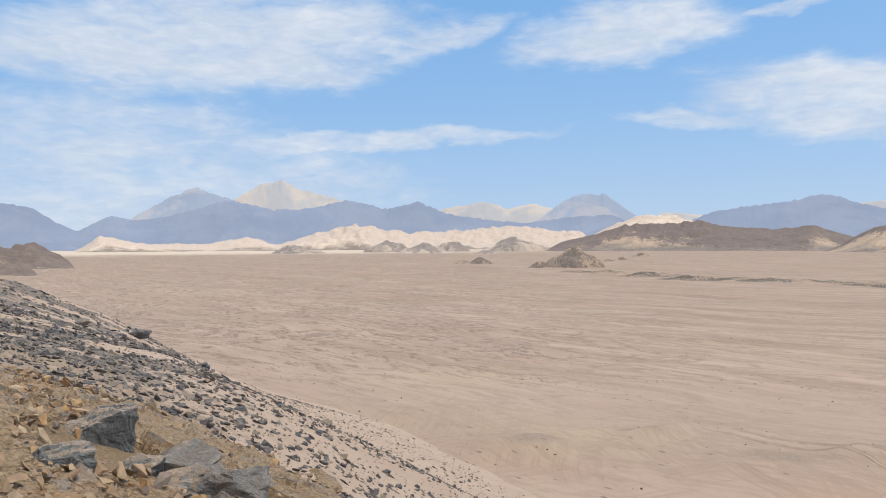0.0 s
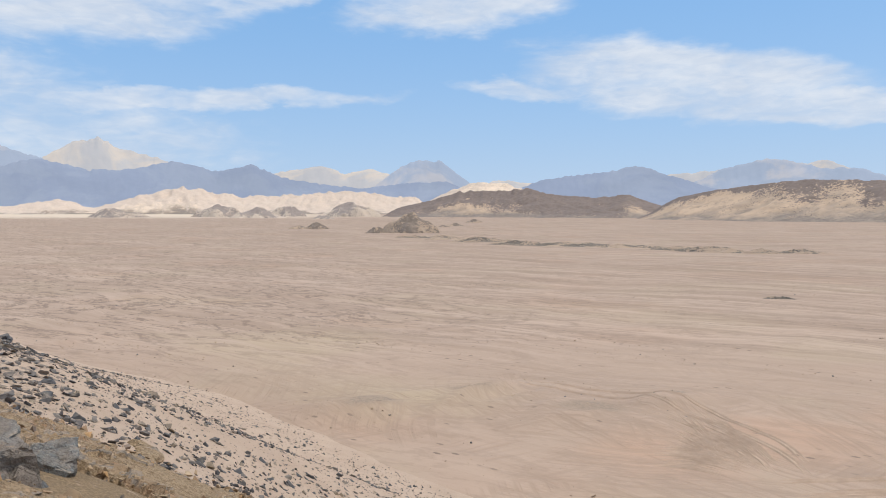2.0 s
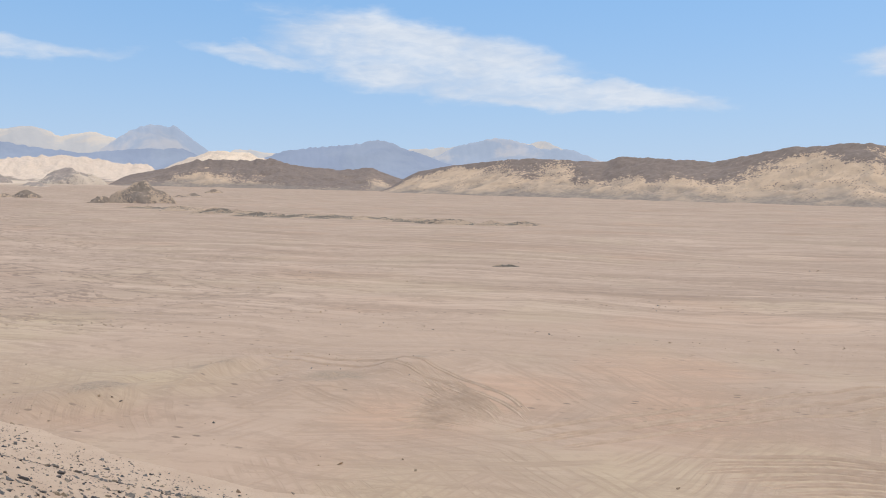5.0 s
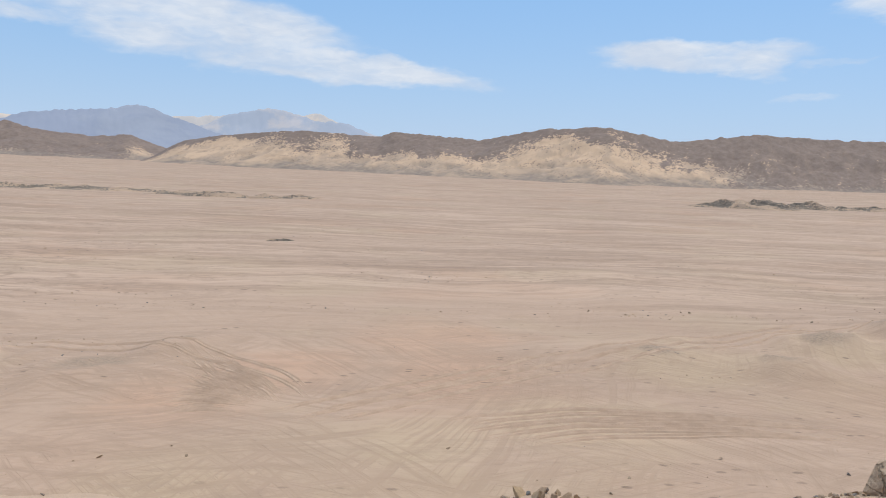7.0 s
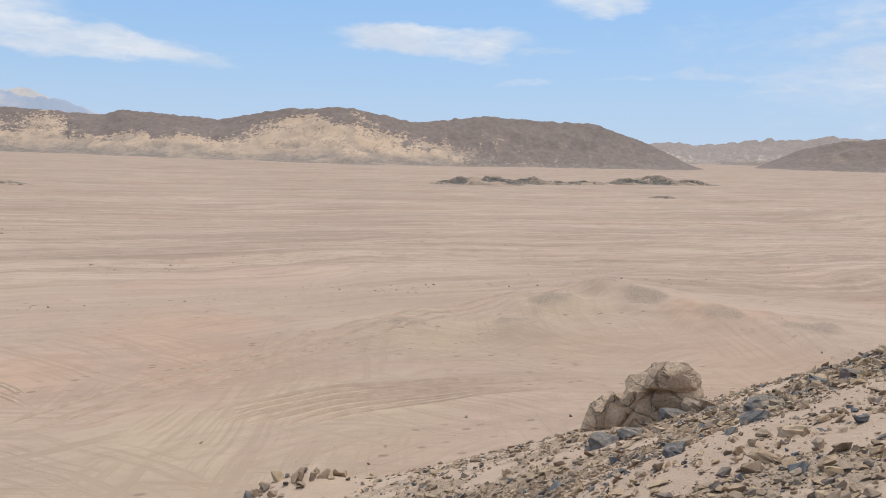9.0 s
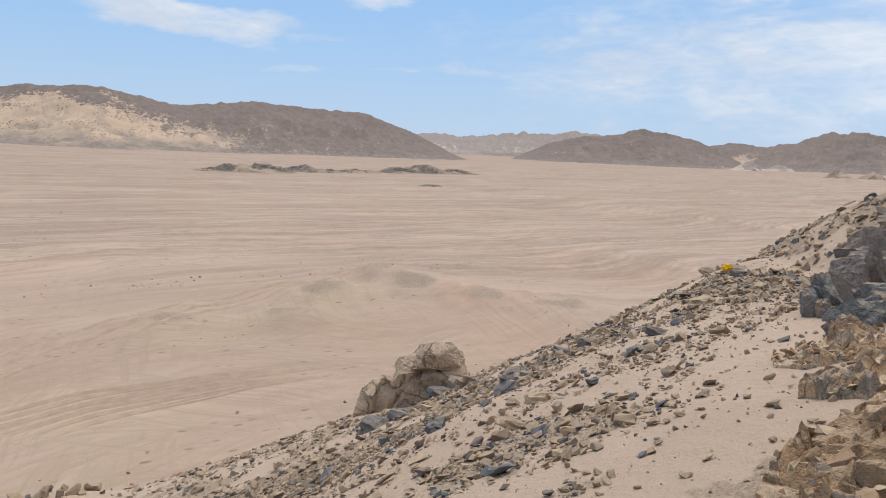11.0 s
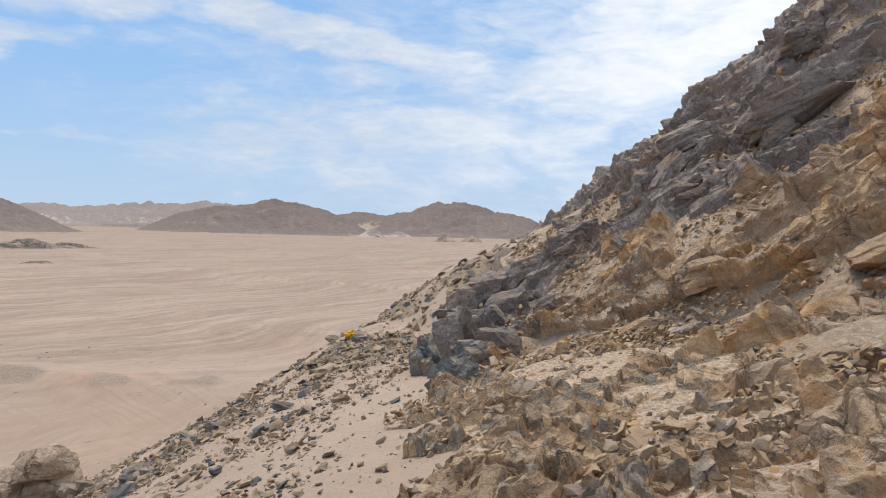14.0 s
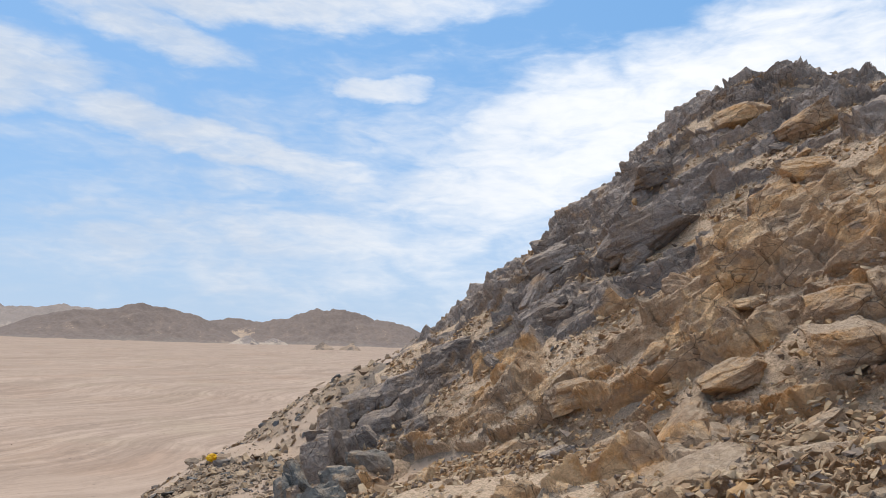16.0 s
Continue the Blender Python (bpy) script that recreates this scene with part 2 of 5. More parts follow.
    # far western plain made paler: the sunlight lying on it, put into the sand colour
    sunlit_side = n.ramp(where.outputs[0], 400.0, -100.0)
    c = n.mix(n.math("MULTIPLY", n.ramp(n.math("ADD", away.outputs["Value"], n.math("MULTIPLY", wide, 700.0)), 1500.0, 2100.0), n.math("MULTIPLY", sunlit_side, 0.85)), c, (0.68, 0.56, 0.43))
    n.put(n.shader.inputs["Base Color"], c)
    b = bump(n, relief, 0.5, 0.05)
    b = bump(n, n.math("SUBTRACT", 1.0, churned), 0.6, 0.05, b)
    b = bump(n, gravel, 0.5, 0.08, b)
    n.put(n.shader.inputs["Normal"], bump(n, grit, 0.3, 0.02, b))
    return m


def hill_rock(name, dark, light, sand, grain=1.0):
    """Dark varnished rock with blown sand and runnels of scree where the attributes say so."""
    m, n = material(name, 0.9)
    n.p = n.vec("MULTIPLY", n.p, (grain, grain, grain))
    big = n.noise(n.p, 0.02, 6, 0.6)
    small = n.noise(n.p, 0.16, 7, 0.62)
    lumps = n.cells(n.p, 0.42)
    coarse = n.cells(n.vec("ADD", n.p, (7, 2, 5)), 0.2)
    run = attribute(n, "run")
    rock = n.mix(n.ramp(small, 0.2, 0.8), dark, light)
    rock = n.mix(n.math("MULTIPLY", n.ramp(lumps, 0.35, 0.2), 0.18), rock, tuple(v * 0.6 for v in dark))
    rock = n.mix(n.math("MULTIPLY", n.ramp(big, 0.45, 0.65), 0.3), rock, light)
    rock = n.mix(n.math("MULTIPLY", n.ramp(run, 0.1, 0.8), 0.14), rock, tuple(0.5 * a + 0.5 * b for a, b in zip(light, sand)))
    drift_in = attribute(n, "sand")
    s = n.math("ADD", drift_in, n.math("MULTIPLY", n.math("SUBTRACT", small, 0.5), 0.5))
    s = n.math("ADD", s, n.math("ADD", n.math("MULTIPLY", n.math("SUBTRACT", lumps, 0.45), 0.55), n.math("MULTIPLY", n.math("SUBTRACT", coarse, 0.45), 0.35)))
    s = n.ramp(n.math("MULTIPLY_ADD", run, 0.12, s), 0.40, 0.52)
    boulder = n.math("MULTIPLY", n.ramp(n.cells(n.p, 0.36), 0.34, 0.24), n.ramp(n.noise(n.vec("ADD", n.p, (5, 3, 1)), 0.04, 4, 0.6), 0.48, 0.56, 0.1, 1.0))
    s = n.math("MULTIPLY", s, n.math("SUBTRACT", 1.0, boulder))
    dune = n.mix(n.ramp(big, 0.3, 0.7), sand, tuple(v * 1.08 for v in sand))
    dune = n.mix(n.math("MULTIPLY", n.ramp(n.noise(n.p, 0.05, 6, 0.65), 0.5, 0.66), 0.4), dune, (0.36, 0.275, 0.20))
    dune = n.mix(n.math("MULTIPLY", n.ramp(run, 0.0, -0.6), 0.4), dune, (0.33, 0.26, 0.2))
    talus = n.math("MULTIPLY", attribute(n, "talus"), n.ramp(n.math("MULTIPLY_ADD", run, 0.15, n.noise(n.p, 0.03, 5, 0.6)), 0.3, 0.5, 0.4, 1.0))
    dune = n.mix(talus, dune, n.mix(n.ramp(small, 0.35, 0.7), (0.27, 0.215, 0.17), (0.37, 0.288, 0.222)))
    c = n.mix(s, rock, dune)
    foot = n.math("MULTIPLY", attribute(n, "foot"), n.ramp(n.noise(n.p, 0.012, 4, 0.6), 0.38, 0.5))
    n.put(n.shader.inputs["Base Color"], n.mix(n.math("MULTIPLY", foot, 0.8), c, n.mix(n.ramp(small, 0.35, 0.7), (0.19, 0.156, 0.132), (0.275, 0.225, 0.187))))
    n.put(n.shader.inputs["Normal"], bump(n, n.math("MULTIPLY", small, n.math("MULTIPLY_ADD", s, -0.8, 1.0)), 0.5, 1.0))
    return m


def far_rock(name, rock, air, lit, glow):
    """Rock seen through kilometres of dusty air: part of the backdrop. Its haze and sunlit patches are put into the
    emission colour.
    """
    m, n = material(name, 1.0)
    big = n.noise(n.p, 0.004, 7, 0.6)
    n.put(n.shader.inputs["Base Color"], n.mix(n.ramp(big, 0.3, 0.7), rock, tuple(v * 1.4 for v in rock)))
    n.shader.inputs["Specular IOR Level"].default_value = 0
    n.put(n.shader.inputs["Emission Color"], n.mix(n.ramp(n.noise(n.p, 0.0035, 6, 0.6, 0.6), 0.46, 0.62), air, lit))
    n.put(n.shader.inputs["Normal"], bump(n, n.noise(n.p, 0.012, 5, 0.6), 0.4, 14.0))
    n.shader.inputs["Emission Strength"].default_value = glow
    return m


M_PLAIN = sand_plain()
M_HILL = hill_rock("varnished_hill_rock", (0.165, 0.126, 0.107), (0.24, 0.187, 0.157), (0.495, 0.36, 0.25))
# hill rock copied in paler colours that stand in for distance haze
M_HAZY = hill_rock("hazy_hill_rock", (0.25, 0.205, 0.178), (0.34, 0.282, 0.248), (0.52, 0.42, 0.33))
M_BAR = hill_rock("gravelly_bar", (0.15, 0.128, 0.105), (0.24, 0.20, 0.16), (0.43, 0.318, 0.23), 5.0)
M_KNOLL = hill_rock("knoll_rock", (0.16, 0.125, 0.1), (0.27, 0.212, 0.168), (0.42, 0.31, 0.222), 3.0)
M_PALE = hill_rock("pale_hill_rock", (0.54, 0.425, 0.335), (0.68, 0.55, 0.445), (0.72, 0.575, 0.44))
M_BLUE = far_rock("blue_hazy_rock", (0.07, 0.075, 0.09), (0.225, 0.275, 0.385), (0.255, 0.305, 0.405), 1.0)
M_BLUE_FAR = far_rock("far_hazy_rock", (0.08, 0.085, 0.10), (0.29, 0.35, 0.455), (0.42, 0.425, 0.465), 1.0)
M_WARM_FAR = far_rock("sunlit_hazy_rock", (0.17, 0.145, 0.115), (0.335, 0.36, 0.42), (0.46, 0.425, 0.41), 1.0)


# ---- the valley floor ----
def floor_z(x, y):
    """The valley floor rises gently towards the far hills."""
    r = np.hypot(x, y)
    return 0.0095 * 60 * np.logaddexp(0, (r - 250) / 60)


MOUNDS = [(13, 46, 2.6, 0.55), (19, 40, 3.2, 0.55), (25, 41, 2.0, 0.35), (6, 44, 3.0, 0.4), (47, 19, 3.0, 0.45), (57, 11, 3.6, 0.7), (61, 4, 3.8, 0.7), (58, -2, 3.2, 0.6), (50, 12, 2.2, 0.45), (57, -8, 4.0, 0.6), (66, 8, 4.5, 0.6)]


def plain_z(x, y):
    r = np.hypot(x, y)
    u, v = 0.643 * x - 0.766 * y, 0.766 * x + 0.643 * y      # along and across the wash streaks
    z = floor_z(x, y) + 0.25 * fbm(u / 60, v / 9, 0, 4, 11) * step(30, 90, r) * (1 + r / 900)
    z = z + 0.10 * fbm(x / 5, y / 5, 0, 2, 23) + 0.05 * fbm((x - 0.8 * y) / 6.0, (y + 0.8 * x) / 2.2, 0, 2, 24) * step(110, 70, r)
    for mx, my, mr, mh in MOUNDS:
        d = np.hypot((x - mx) * 0.75 + (y - my) * 0.3, (y - my) * 1.1 - (x - mx) * 0.25)
        z = z + 1.5 * mh * np.exp(-(d / (1.35 * mr)) ** 2) * (1 + 0.4 * fbm(x / 4, y / 4, 0, 2, 5)) * (1 - 0.45 * np.abs(fbm((x + 0.6 * y) / 6.0, (y - 0.6 * x) / 3.0, 0, 2, 6)))
    return z


def stony_shade(x, y):
    """Grey gravel on the mounds and the shade of their sides, 0 to 1."""
    out = 0
    for mx, my, mr, mh in MOUNDS:
        out = np.maximum(out, np.exp(-(((x - mx + 0.5) / (0.75 * mr)) ** 2 + ((y - my - 0.3) / (0.6 * mr)) ** 2)))
    return out


RUST = [(19, 33, 5), (33, 26, 7), (27, 33, 6), (60, -2, 7), (40, 33, 8)]
STRAW = [(46, 17, 8), (14, 24, 5), (8, 46, 8), (30, 16, 7), (56, 10, 6), (24, 20, 5), (0, 70, 12)]


def patches(x, y, spots):
    """Tinted patches of the sand, 0 to 1."""
    out = 0
    for px, py, pr in spots:
        out = np.maximum(out, np.exp(-((x - px) ** 2 + (y - py) ** 2) / pr ** 2))
    return out


def angles(lo, hi, fine, coarse):
    """Azimuths all round, dense from lo to hi."""
    a = np.concatenate([np.arange(lo, hi, fine), np.arange(hi, lo + 360, coarse)])
    return np.radians(a)


A = angles(-42, 168, 0.5, 4.0)
Rr = np.concatenate([np.geomspace(6, 28, 60)[:-1], np.geomspace(28, 95, 150)[:-1], np.geomspace(95, 4600, 165)])
AA, RR = np.meshgrid(A, Rr)
GX, GY = RR * np.sin(AA), RR * np.cos(AA)
ground = sheet("ground", GX, GY, plain_z(GX, GY), M_PLAIN, wrap=True, attrs={"stony": stony_shade(GX, GY), "rust": patches(GX, GY, RUST), "straw": patches(GX, GY, STRAW)})
tagged(ground, "pale pinkish sand plain with wind and water streaks", "ground", kind="structure")


# ---- hills and mountains round the valley ----
def ridge(name, label, crest, near, top, far, mat, rough=0.05, seed=0, sand=None, category="hill", steps=(0.12, 46), soft=0.25, gully=0.05):
    """A ridge from its crest line (azimuth, elevation in degrees): foot distance near, crest distance top, back foot far."""
    c = np.array(crest, float)
    a = np.arange(c[0, 0], c[-1, 0] + 1e-6, steps[0])
    e = 0
    for o in (-1, -0.5, 0, 0.5, 1):
        e = e + np.interp(a + o * soft, c[:, 0], c[:, 1]) / 5
    nr = np.interp(a, *np.array(near, float).T) if isinstance(near, list) else np.full(a.shape, float(near))
    tp = nr + top
    fr = tp + far
    ar = np.radians(a)
    w = top / 6.0
    u = np.linspace(0, 1, steps[1])
    v = np.linspace(0, 1, steps[1] // 3)[1:]
    rr = np.concatenate([nr + u[:, None] * (tp - nr), tp + v[:, None] * (fr - tp)])
    shape = np.concatenate([u, 1 - v])[:, None] * np.ones(a.shape)
    x, y = rr * np.sin(ar), rr * np.cos(ar)
    base = floor_z(nr * np.sin(ar), nr * np.cos(ar)) - 1.0
    high = np.maximum(12 + tp * np.tan(np.radians(e)) - base, 0.0)
    low = floor_z(x, y) - 1.0
    lum = fbm(x / w, y / w, 0, 5, seed + 3, 0.55)
    valley = 0.55 * np.abs(fbm(a[None, :] * (np.pi / 180 * tp[None, :]) / (w * 0.9) + 0.35 * lum, rr / (w * 3.0), 0, 4, seed + 9))
    body = shape ** 1.25
    mid = shape * (1 - shape) * 4
    z = base * body + low * (1 - body) + high * body + high * mid * (gully * (lum - 0.2) - gully * 2.2 * (0.35 - valley).clip(0))
    z = z + high * body * rough * fbm(a[None, :] * 0.5 / soft, rr / w, 0, 4, seed)
    ends = step(0, 0.06, (a - a[0]) / (a[-1] - a[0])) * step(0, 0.06, (a[-1] - a) / (a[-1] - a[0]))
    z = z * ends + (low - 0.5) * (1 - ends)
    cover = np.zeros(z.shape)
    if sand:
        for sa0, sw, top_at, amount in sand:
            d = np.abs(a[None, :] - sa0) / sw
            cover = np.maximum(cover, amount * np.exp(-d ** 2 * 1.2) * step(top_at + 0.3, top_at - 0.25, shape + 0.12 * lum))
    talus = step(0.5, 0.22, shape + 0.2 * lum) * np.concatenate([np.ones(len(u)), np.zeros(len(v))])[:, None]
    across = a[None, :] * (np.pi / 180 * tp[None, :])
    run = 1.5 * fbm(across / 7.0 + 1.5 * lum, rr / 70.0, 0, 4, seed + 15, 0.6) * step(0.95, 0.6, shape)
    z = z + 0.5 * fbm(across / 5.0, rr / 7.0, 0, 3, seed + 17) * step(0.6, 0.9, shape) * step(2, 12, high) * ends - 0.6 * (0.5 - np.abs(run)).clip(0) * mid * step(2, 12, high) * (category == "hill")
    ob = sheet(name, x, y, z, mat, attrs={"sand": cover, "talus": talus, "run": run, "foot": step(0.27, 0.1, shape + 0.16 * lum) * np.concatenate([np.ones(len(u)), np.zeros(len(v))])[:, None]})
    return tagged(ob, label, category, kind="structure")


ridge("brown_ridge", "dark brown rocky ridge with pale sand aprons", [(7.6, 0.1), (9.5, 0.75), (11.7, 1.28), (14.3, 1.98), (17, 2.0), (19.6, 2.17), (21.9, 1.62), (24.6, 1.48), (25.9, 1.51), (27, 1.71), (28.9, 1.02), (31, 0.3)],
      [(7, 1500), (20, 1300), (31, 1150)], 220, 260, M_HILL, 0.04, 1, [(14.5, 3.2, 0.55, 0.9), (18, 3, 0.3, 0.8), (28, 1.5, 0.5, 0.7), (24, 4, 0.14, 0.7)])
ridge("sandy_ridge", "long dark-topped ridge half buried in drifted yellow sand", [(27, 0.4), (28.9, 1.0), (32.9, 1.86), (38.2, 2.54), (41.7, 2.52), (45.2, 2.36), (46.3, 2.77), (53.3, 2.42), (58, 3.4), (62.4, 3.68), (65.1, 3.22), (68, 2.7), (73.4, 3.36), (77.4, 3.04), (81.5, 2.96), (85.1, 1.71), (88.0, 0.51), (91.0, -0.35)],
      [(27, 1050), (38, 860), (47, 770), (55, 715), (63, 660), (75, 740), (83, 830), (91, 900)], 170, 260, M_HILL, 0.016, 2,
      [(33.5, 6, 0.76, 1.2), (42, 6, 0.5, 1.0), (50, 9, 0.5, 1.0), (60.5, 6.5, 0.74, 1.2), (56, 5, 0.6, 1.0), (68, 5.0, 0.48, 0.9), (41.5, 2.2, 0.92, 0.6), (77, 10, 0.14, 0.7)])
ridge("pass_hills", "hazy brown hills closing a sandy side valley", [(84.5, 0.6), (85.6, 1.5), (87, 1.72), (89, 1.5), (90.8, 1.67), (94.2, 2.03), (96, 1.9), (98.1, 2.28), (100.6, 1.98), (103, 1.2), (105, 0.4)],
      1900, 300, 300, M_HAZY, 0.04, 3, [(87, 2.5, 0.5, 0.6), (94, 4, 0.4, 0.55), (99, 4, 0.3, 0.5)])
ridge("gap_hill", "low dark brown hill beside the sandy pass", [(92.6, -0.2), (93.5, 0.1), (96, 1.28), (98.6, 1.95), (100.6, 2.05), (102.9, 2.62), (106.5, 2.03), (108.3, 1.34), (110.3, 0.3), (111.2, -0.2)],
      1250, 180, 200, M_HILL, 0.03, 4, [(109, 1, 0.3, 0.6)])
ridge("double_peak_hill", "brown double-peaked hill at the valley edge", [(105.8, 0.6), (107.4, 1.44), (109.2, 1.85), (111.8, 1.64), (113.9, 2.09), (115.5, 2.82), (117.6, 2.75), (120.1, 2.22), (122.1, 1.9), (124, 1.2), (127, 0.6)],
      1500, 260, 260, M_HILL, 0.05, 5, [(110, 1.2, 0.5, 0.7), (113, 2, 0.12, 0.6)])
ridge("pale_hills", "sunlit pale sandy hills at the far edge of the plain", [(-27.6, 0.5), (-26.8, 0.88), (-25.2, 1.4), (-22.4, 0.78), (-17.9, 0.77), (-15.1, 1.31), (-12.9, 0.7), (-11.6, 1.04), (-9, 1.91), (-6.8, 2.16), (-3.7, 1.66), (-1.1, 1.55), (2.5, 1.83), (6.1, 2.01), (7.8, 1.68), (10.4, 1.6), (13, 0.8)],
      2500, 260, 260, M_PALE, 0.10, 6, [(-25, 6, 0.5, 0.8), (-10, 8, 0.5, 0.7)])
ridge("yellow_hill", "smooth pale yellow hill behind the brown ridge", [(10.5, 0.6), (12.6, 1.7), (14.7, 2.53), (15.9, 2.76), (17.6, 2.6), (19.2, 2.14), (22, 1.2)],
      2200, 250, 250, M_PALE, 0.03, 7, [(16, 5, 0.9, 1.0)])
ridge("left_hills", "dark brown rocky hills on the plain", [(-40, 0.9), (-35, 1.3), (-31.4, 0.45), (-30.8, 0.58), (-29.8, 0.9), (-28.9, 0.61), (-27.2, -0.4), (-26.6, -0.6)],
      560, 45, 60, M_HILL, 0.10, 8, [(-29, 1, 0.2, 0.5)])
ridge("left_knoll", "small dark rocky knoll on the plain", [(-36, 0.3), (-33, 0.5), (-31.4, 0.04), (-30.8, -0.08), (-29.3, -1.1), (-29, -1.25)],
      430, 22, 26, M_HILL, 0.10, 9)
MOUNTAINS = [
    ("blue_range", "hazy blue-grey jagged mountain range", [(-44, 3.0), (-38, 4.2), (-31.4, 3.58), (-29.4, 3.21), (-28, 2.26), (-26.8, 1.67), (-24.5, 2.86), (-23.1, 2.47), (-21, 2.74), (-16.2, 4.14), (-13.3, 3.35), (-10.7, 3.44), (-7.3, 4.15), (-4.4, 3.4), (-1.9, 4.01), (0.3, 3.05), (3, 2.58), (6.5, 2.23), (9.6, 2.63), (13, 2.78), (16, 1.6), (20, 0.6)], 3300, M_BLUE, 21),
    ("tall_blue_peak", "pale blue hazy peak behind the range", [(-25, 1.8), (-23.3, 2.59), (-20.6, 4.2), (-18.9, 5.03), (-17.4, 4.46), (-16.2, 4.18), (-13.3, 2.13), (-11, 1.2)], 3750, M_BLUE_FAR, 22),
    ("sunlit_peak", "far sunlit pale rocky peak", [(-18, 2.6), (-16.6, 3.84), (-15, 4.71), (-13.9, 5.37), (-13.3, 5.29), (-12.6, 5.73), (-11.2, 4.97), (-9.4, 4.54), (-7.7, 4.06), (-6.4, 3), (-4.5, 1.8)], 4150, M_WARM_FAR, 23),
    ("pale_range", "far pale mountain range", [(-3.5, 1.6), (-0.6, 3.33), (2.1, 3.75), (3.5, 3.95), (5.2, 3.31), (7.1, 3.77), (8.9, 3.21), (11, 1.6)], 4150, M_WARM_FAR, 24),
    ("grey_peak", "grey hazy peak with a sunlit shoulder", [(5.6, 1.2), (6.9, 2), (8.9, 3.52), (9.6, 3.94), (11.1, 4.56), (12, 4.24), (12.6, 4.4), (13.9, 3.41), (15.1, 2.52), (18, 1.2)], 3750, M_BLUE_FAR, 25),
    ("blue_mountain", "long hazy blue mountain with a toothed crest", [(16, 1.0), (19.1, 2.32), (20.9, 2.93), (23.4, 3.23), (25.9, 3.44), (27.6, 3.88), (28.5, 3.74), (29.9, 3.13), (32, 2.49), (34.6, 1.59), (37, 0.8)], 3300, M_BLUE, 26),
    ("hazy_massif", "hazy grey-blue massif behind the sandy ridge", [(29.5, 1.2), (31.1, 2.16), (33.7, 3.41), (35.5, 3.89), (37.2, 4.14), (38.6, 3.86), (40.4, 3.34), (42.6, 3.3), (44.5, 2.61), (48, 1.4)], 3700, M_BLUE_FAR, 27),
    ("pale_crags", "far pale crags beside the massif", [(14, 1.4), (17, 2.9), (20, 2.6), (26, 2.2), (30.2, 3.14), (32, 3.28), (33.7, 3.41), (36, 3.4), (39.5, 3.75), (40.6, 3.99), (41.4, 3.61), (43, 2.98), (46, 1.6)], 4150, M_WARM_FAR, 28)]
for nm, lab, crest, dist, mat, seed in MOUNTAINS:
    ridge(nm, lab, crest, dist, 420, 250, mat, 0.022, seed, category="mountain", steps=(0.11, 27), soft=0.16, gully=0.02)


# ---- stone ----
# share from which a tone begins, and the tone
TONES = {
    "scree": [(0.0, (0.15, 0.155, 0.16)), (0.1, (0.31, 0.22, 0.15)), (0.32, (0.42, 0.30, 0.195)), (0.54, (0.33, 0.25, 0.18)), (0.70, (0.50, 0.37, 0.245)), (0.88, (0.2, 0.16, 0.135)), (0.95, (0.45, 0.325, 0.2))],
    "slate": [(0.0, (0.11, 0.11, 0.115)), (0.3, (0.16, 0.15, 0.145)), (0.5, (0.22, 0.19, 0.165)), (0.7, (0.13, 0.115, 0.11)), (0.85, (0.28, 0.225, 0.17)), (0.93, (0.10, 0.10, 0.105)), (0.97, (0.34, 0.27, 0.19))],
    "rubble": [(0.0, (0.25, 0.195, 0.155)), (0.10, (0.39, 0.255, 0.15)), (0.36, (0.50, 0.35, 0.21)), (0.55, (0.41, 0.27, 0.155)), (0.72, (0.57, 0.425, 0.275)), (0.88, (0.28, 0.21, 0.165)), (0.93, (0.54, 0.325, 0.15))]}


def stone_mix(name, by_object, kind):
    """Broken stone: slate grey, brown and tan by piece, with veins, varnish and dust on top."""
    m, n = material(name, 0.85)
    if by_object:
        pick = n.add("ShaderNodeObjectInfo").outputs["Random"]
    else:
        pick = n.add("ShaderNodeNewGeometry").outputs["Random Per Island"]
    n.ramps = n.add("ShaderNodeValToRGB")
    n.put(n.ramps.inputs[0], pick)
    tones = TONES[kind]
    r = n.ramps.color_ramp
    r.interpolation = "CONSTANT"
    for k, (at, c) in enumerate(tones):
        e = r.elements[k] if k < 2 else r.elements.new(at)
        e.position, e.color = at, (*c, 1)
    grain = n.noise(n.p, 9.0, 6, 0.65)
    veins = n.noise(n.p, 3.0, 5, 0.6, 1.0)
    c = n.mix(n.ramp(grain, 0.3, 0.75), n.mix(0.35, n.ramps.outputs[0], (0.05, 0.045, 0.04)), n.ramps.outputs[0])
    c = n.mix(n.math("MULTIPLY", n.ramp(veins, 0.55, 0.7), 0.45), c, (0.40, 0.31, 0.21))
    up = n.add("ShaderNodeSeparateXYZ")
    n.put(up.inputs[0], n.add("ShaderNodeNewGeometry").outputs["Normal"])
    dust = n.math("MULTIPLY", n.ramp(up.outputs[2], 0.55, 0.95), n.ramp(grain, 0.4, 0.65))
    c = n.mix(n.math("MULTIPLY", dust, 0.3), c, (0.40, 0.305, 0.21))
    n.put(n.shader.inputs["Base Color"], c)
    n.put(n.shader.inputs["Normal"], bump(n, grain, 0.6, 0.04))
    return m


STRIKE = Vector((-0.70, -0.56, 0.44)).normalized()
BED = Vector((0.30, 0.33, 0.90))
BED = (BED - STRIKE * BED.dot(STRIKE)).normalized()
ACROSS = BED.cross(STRIKE)


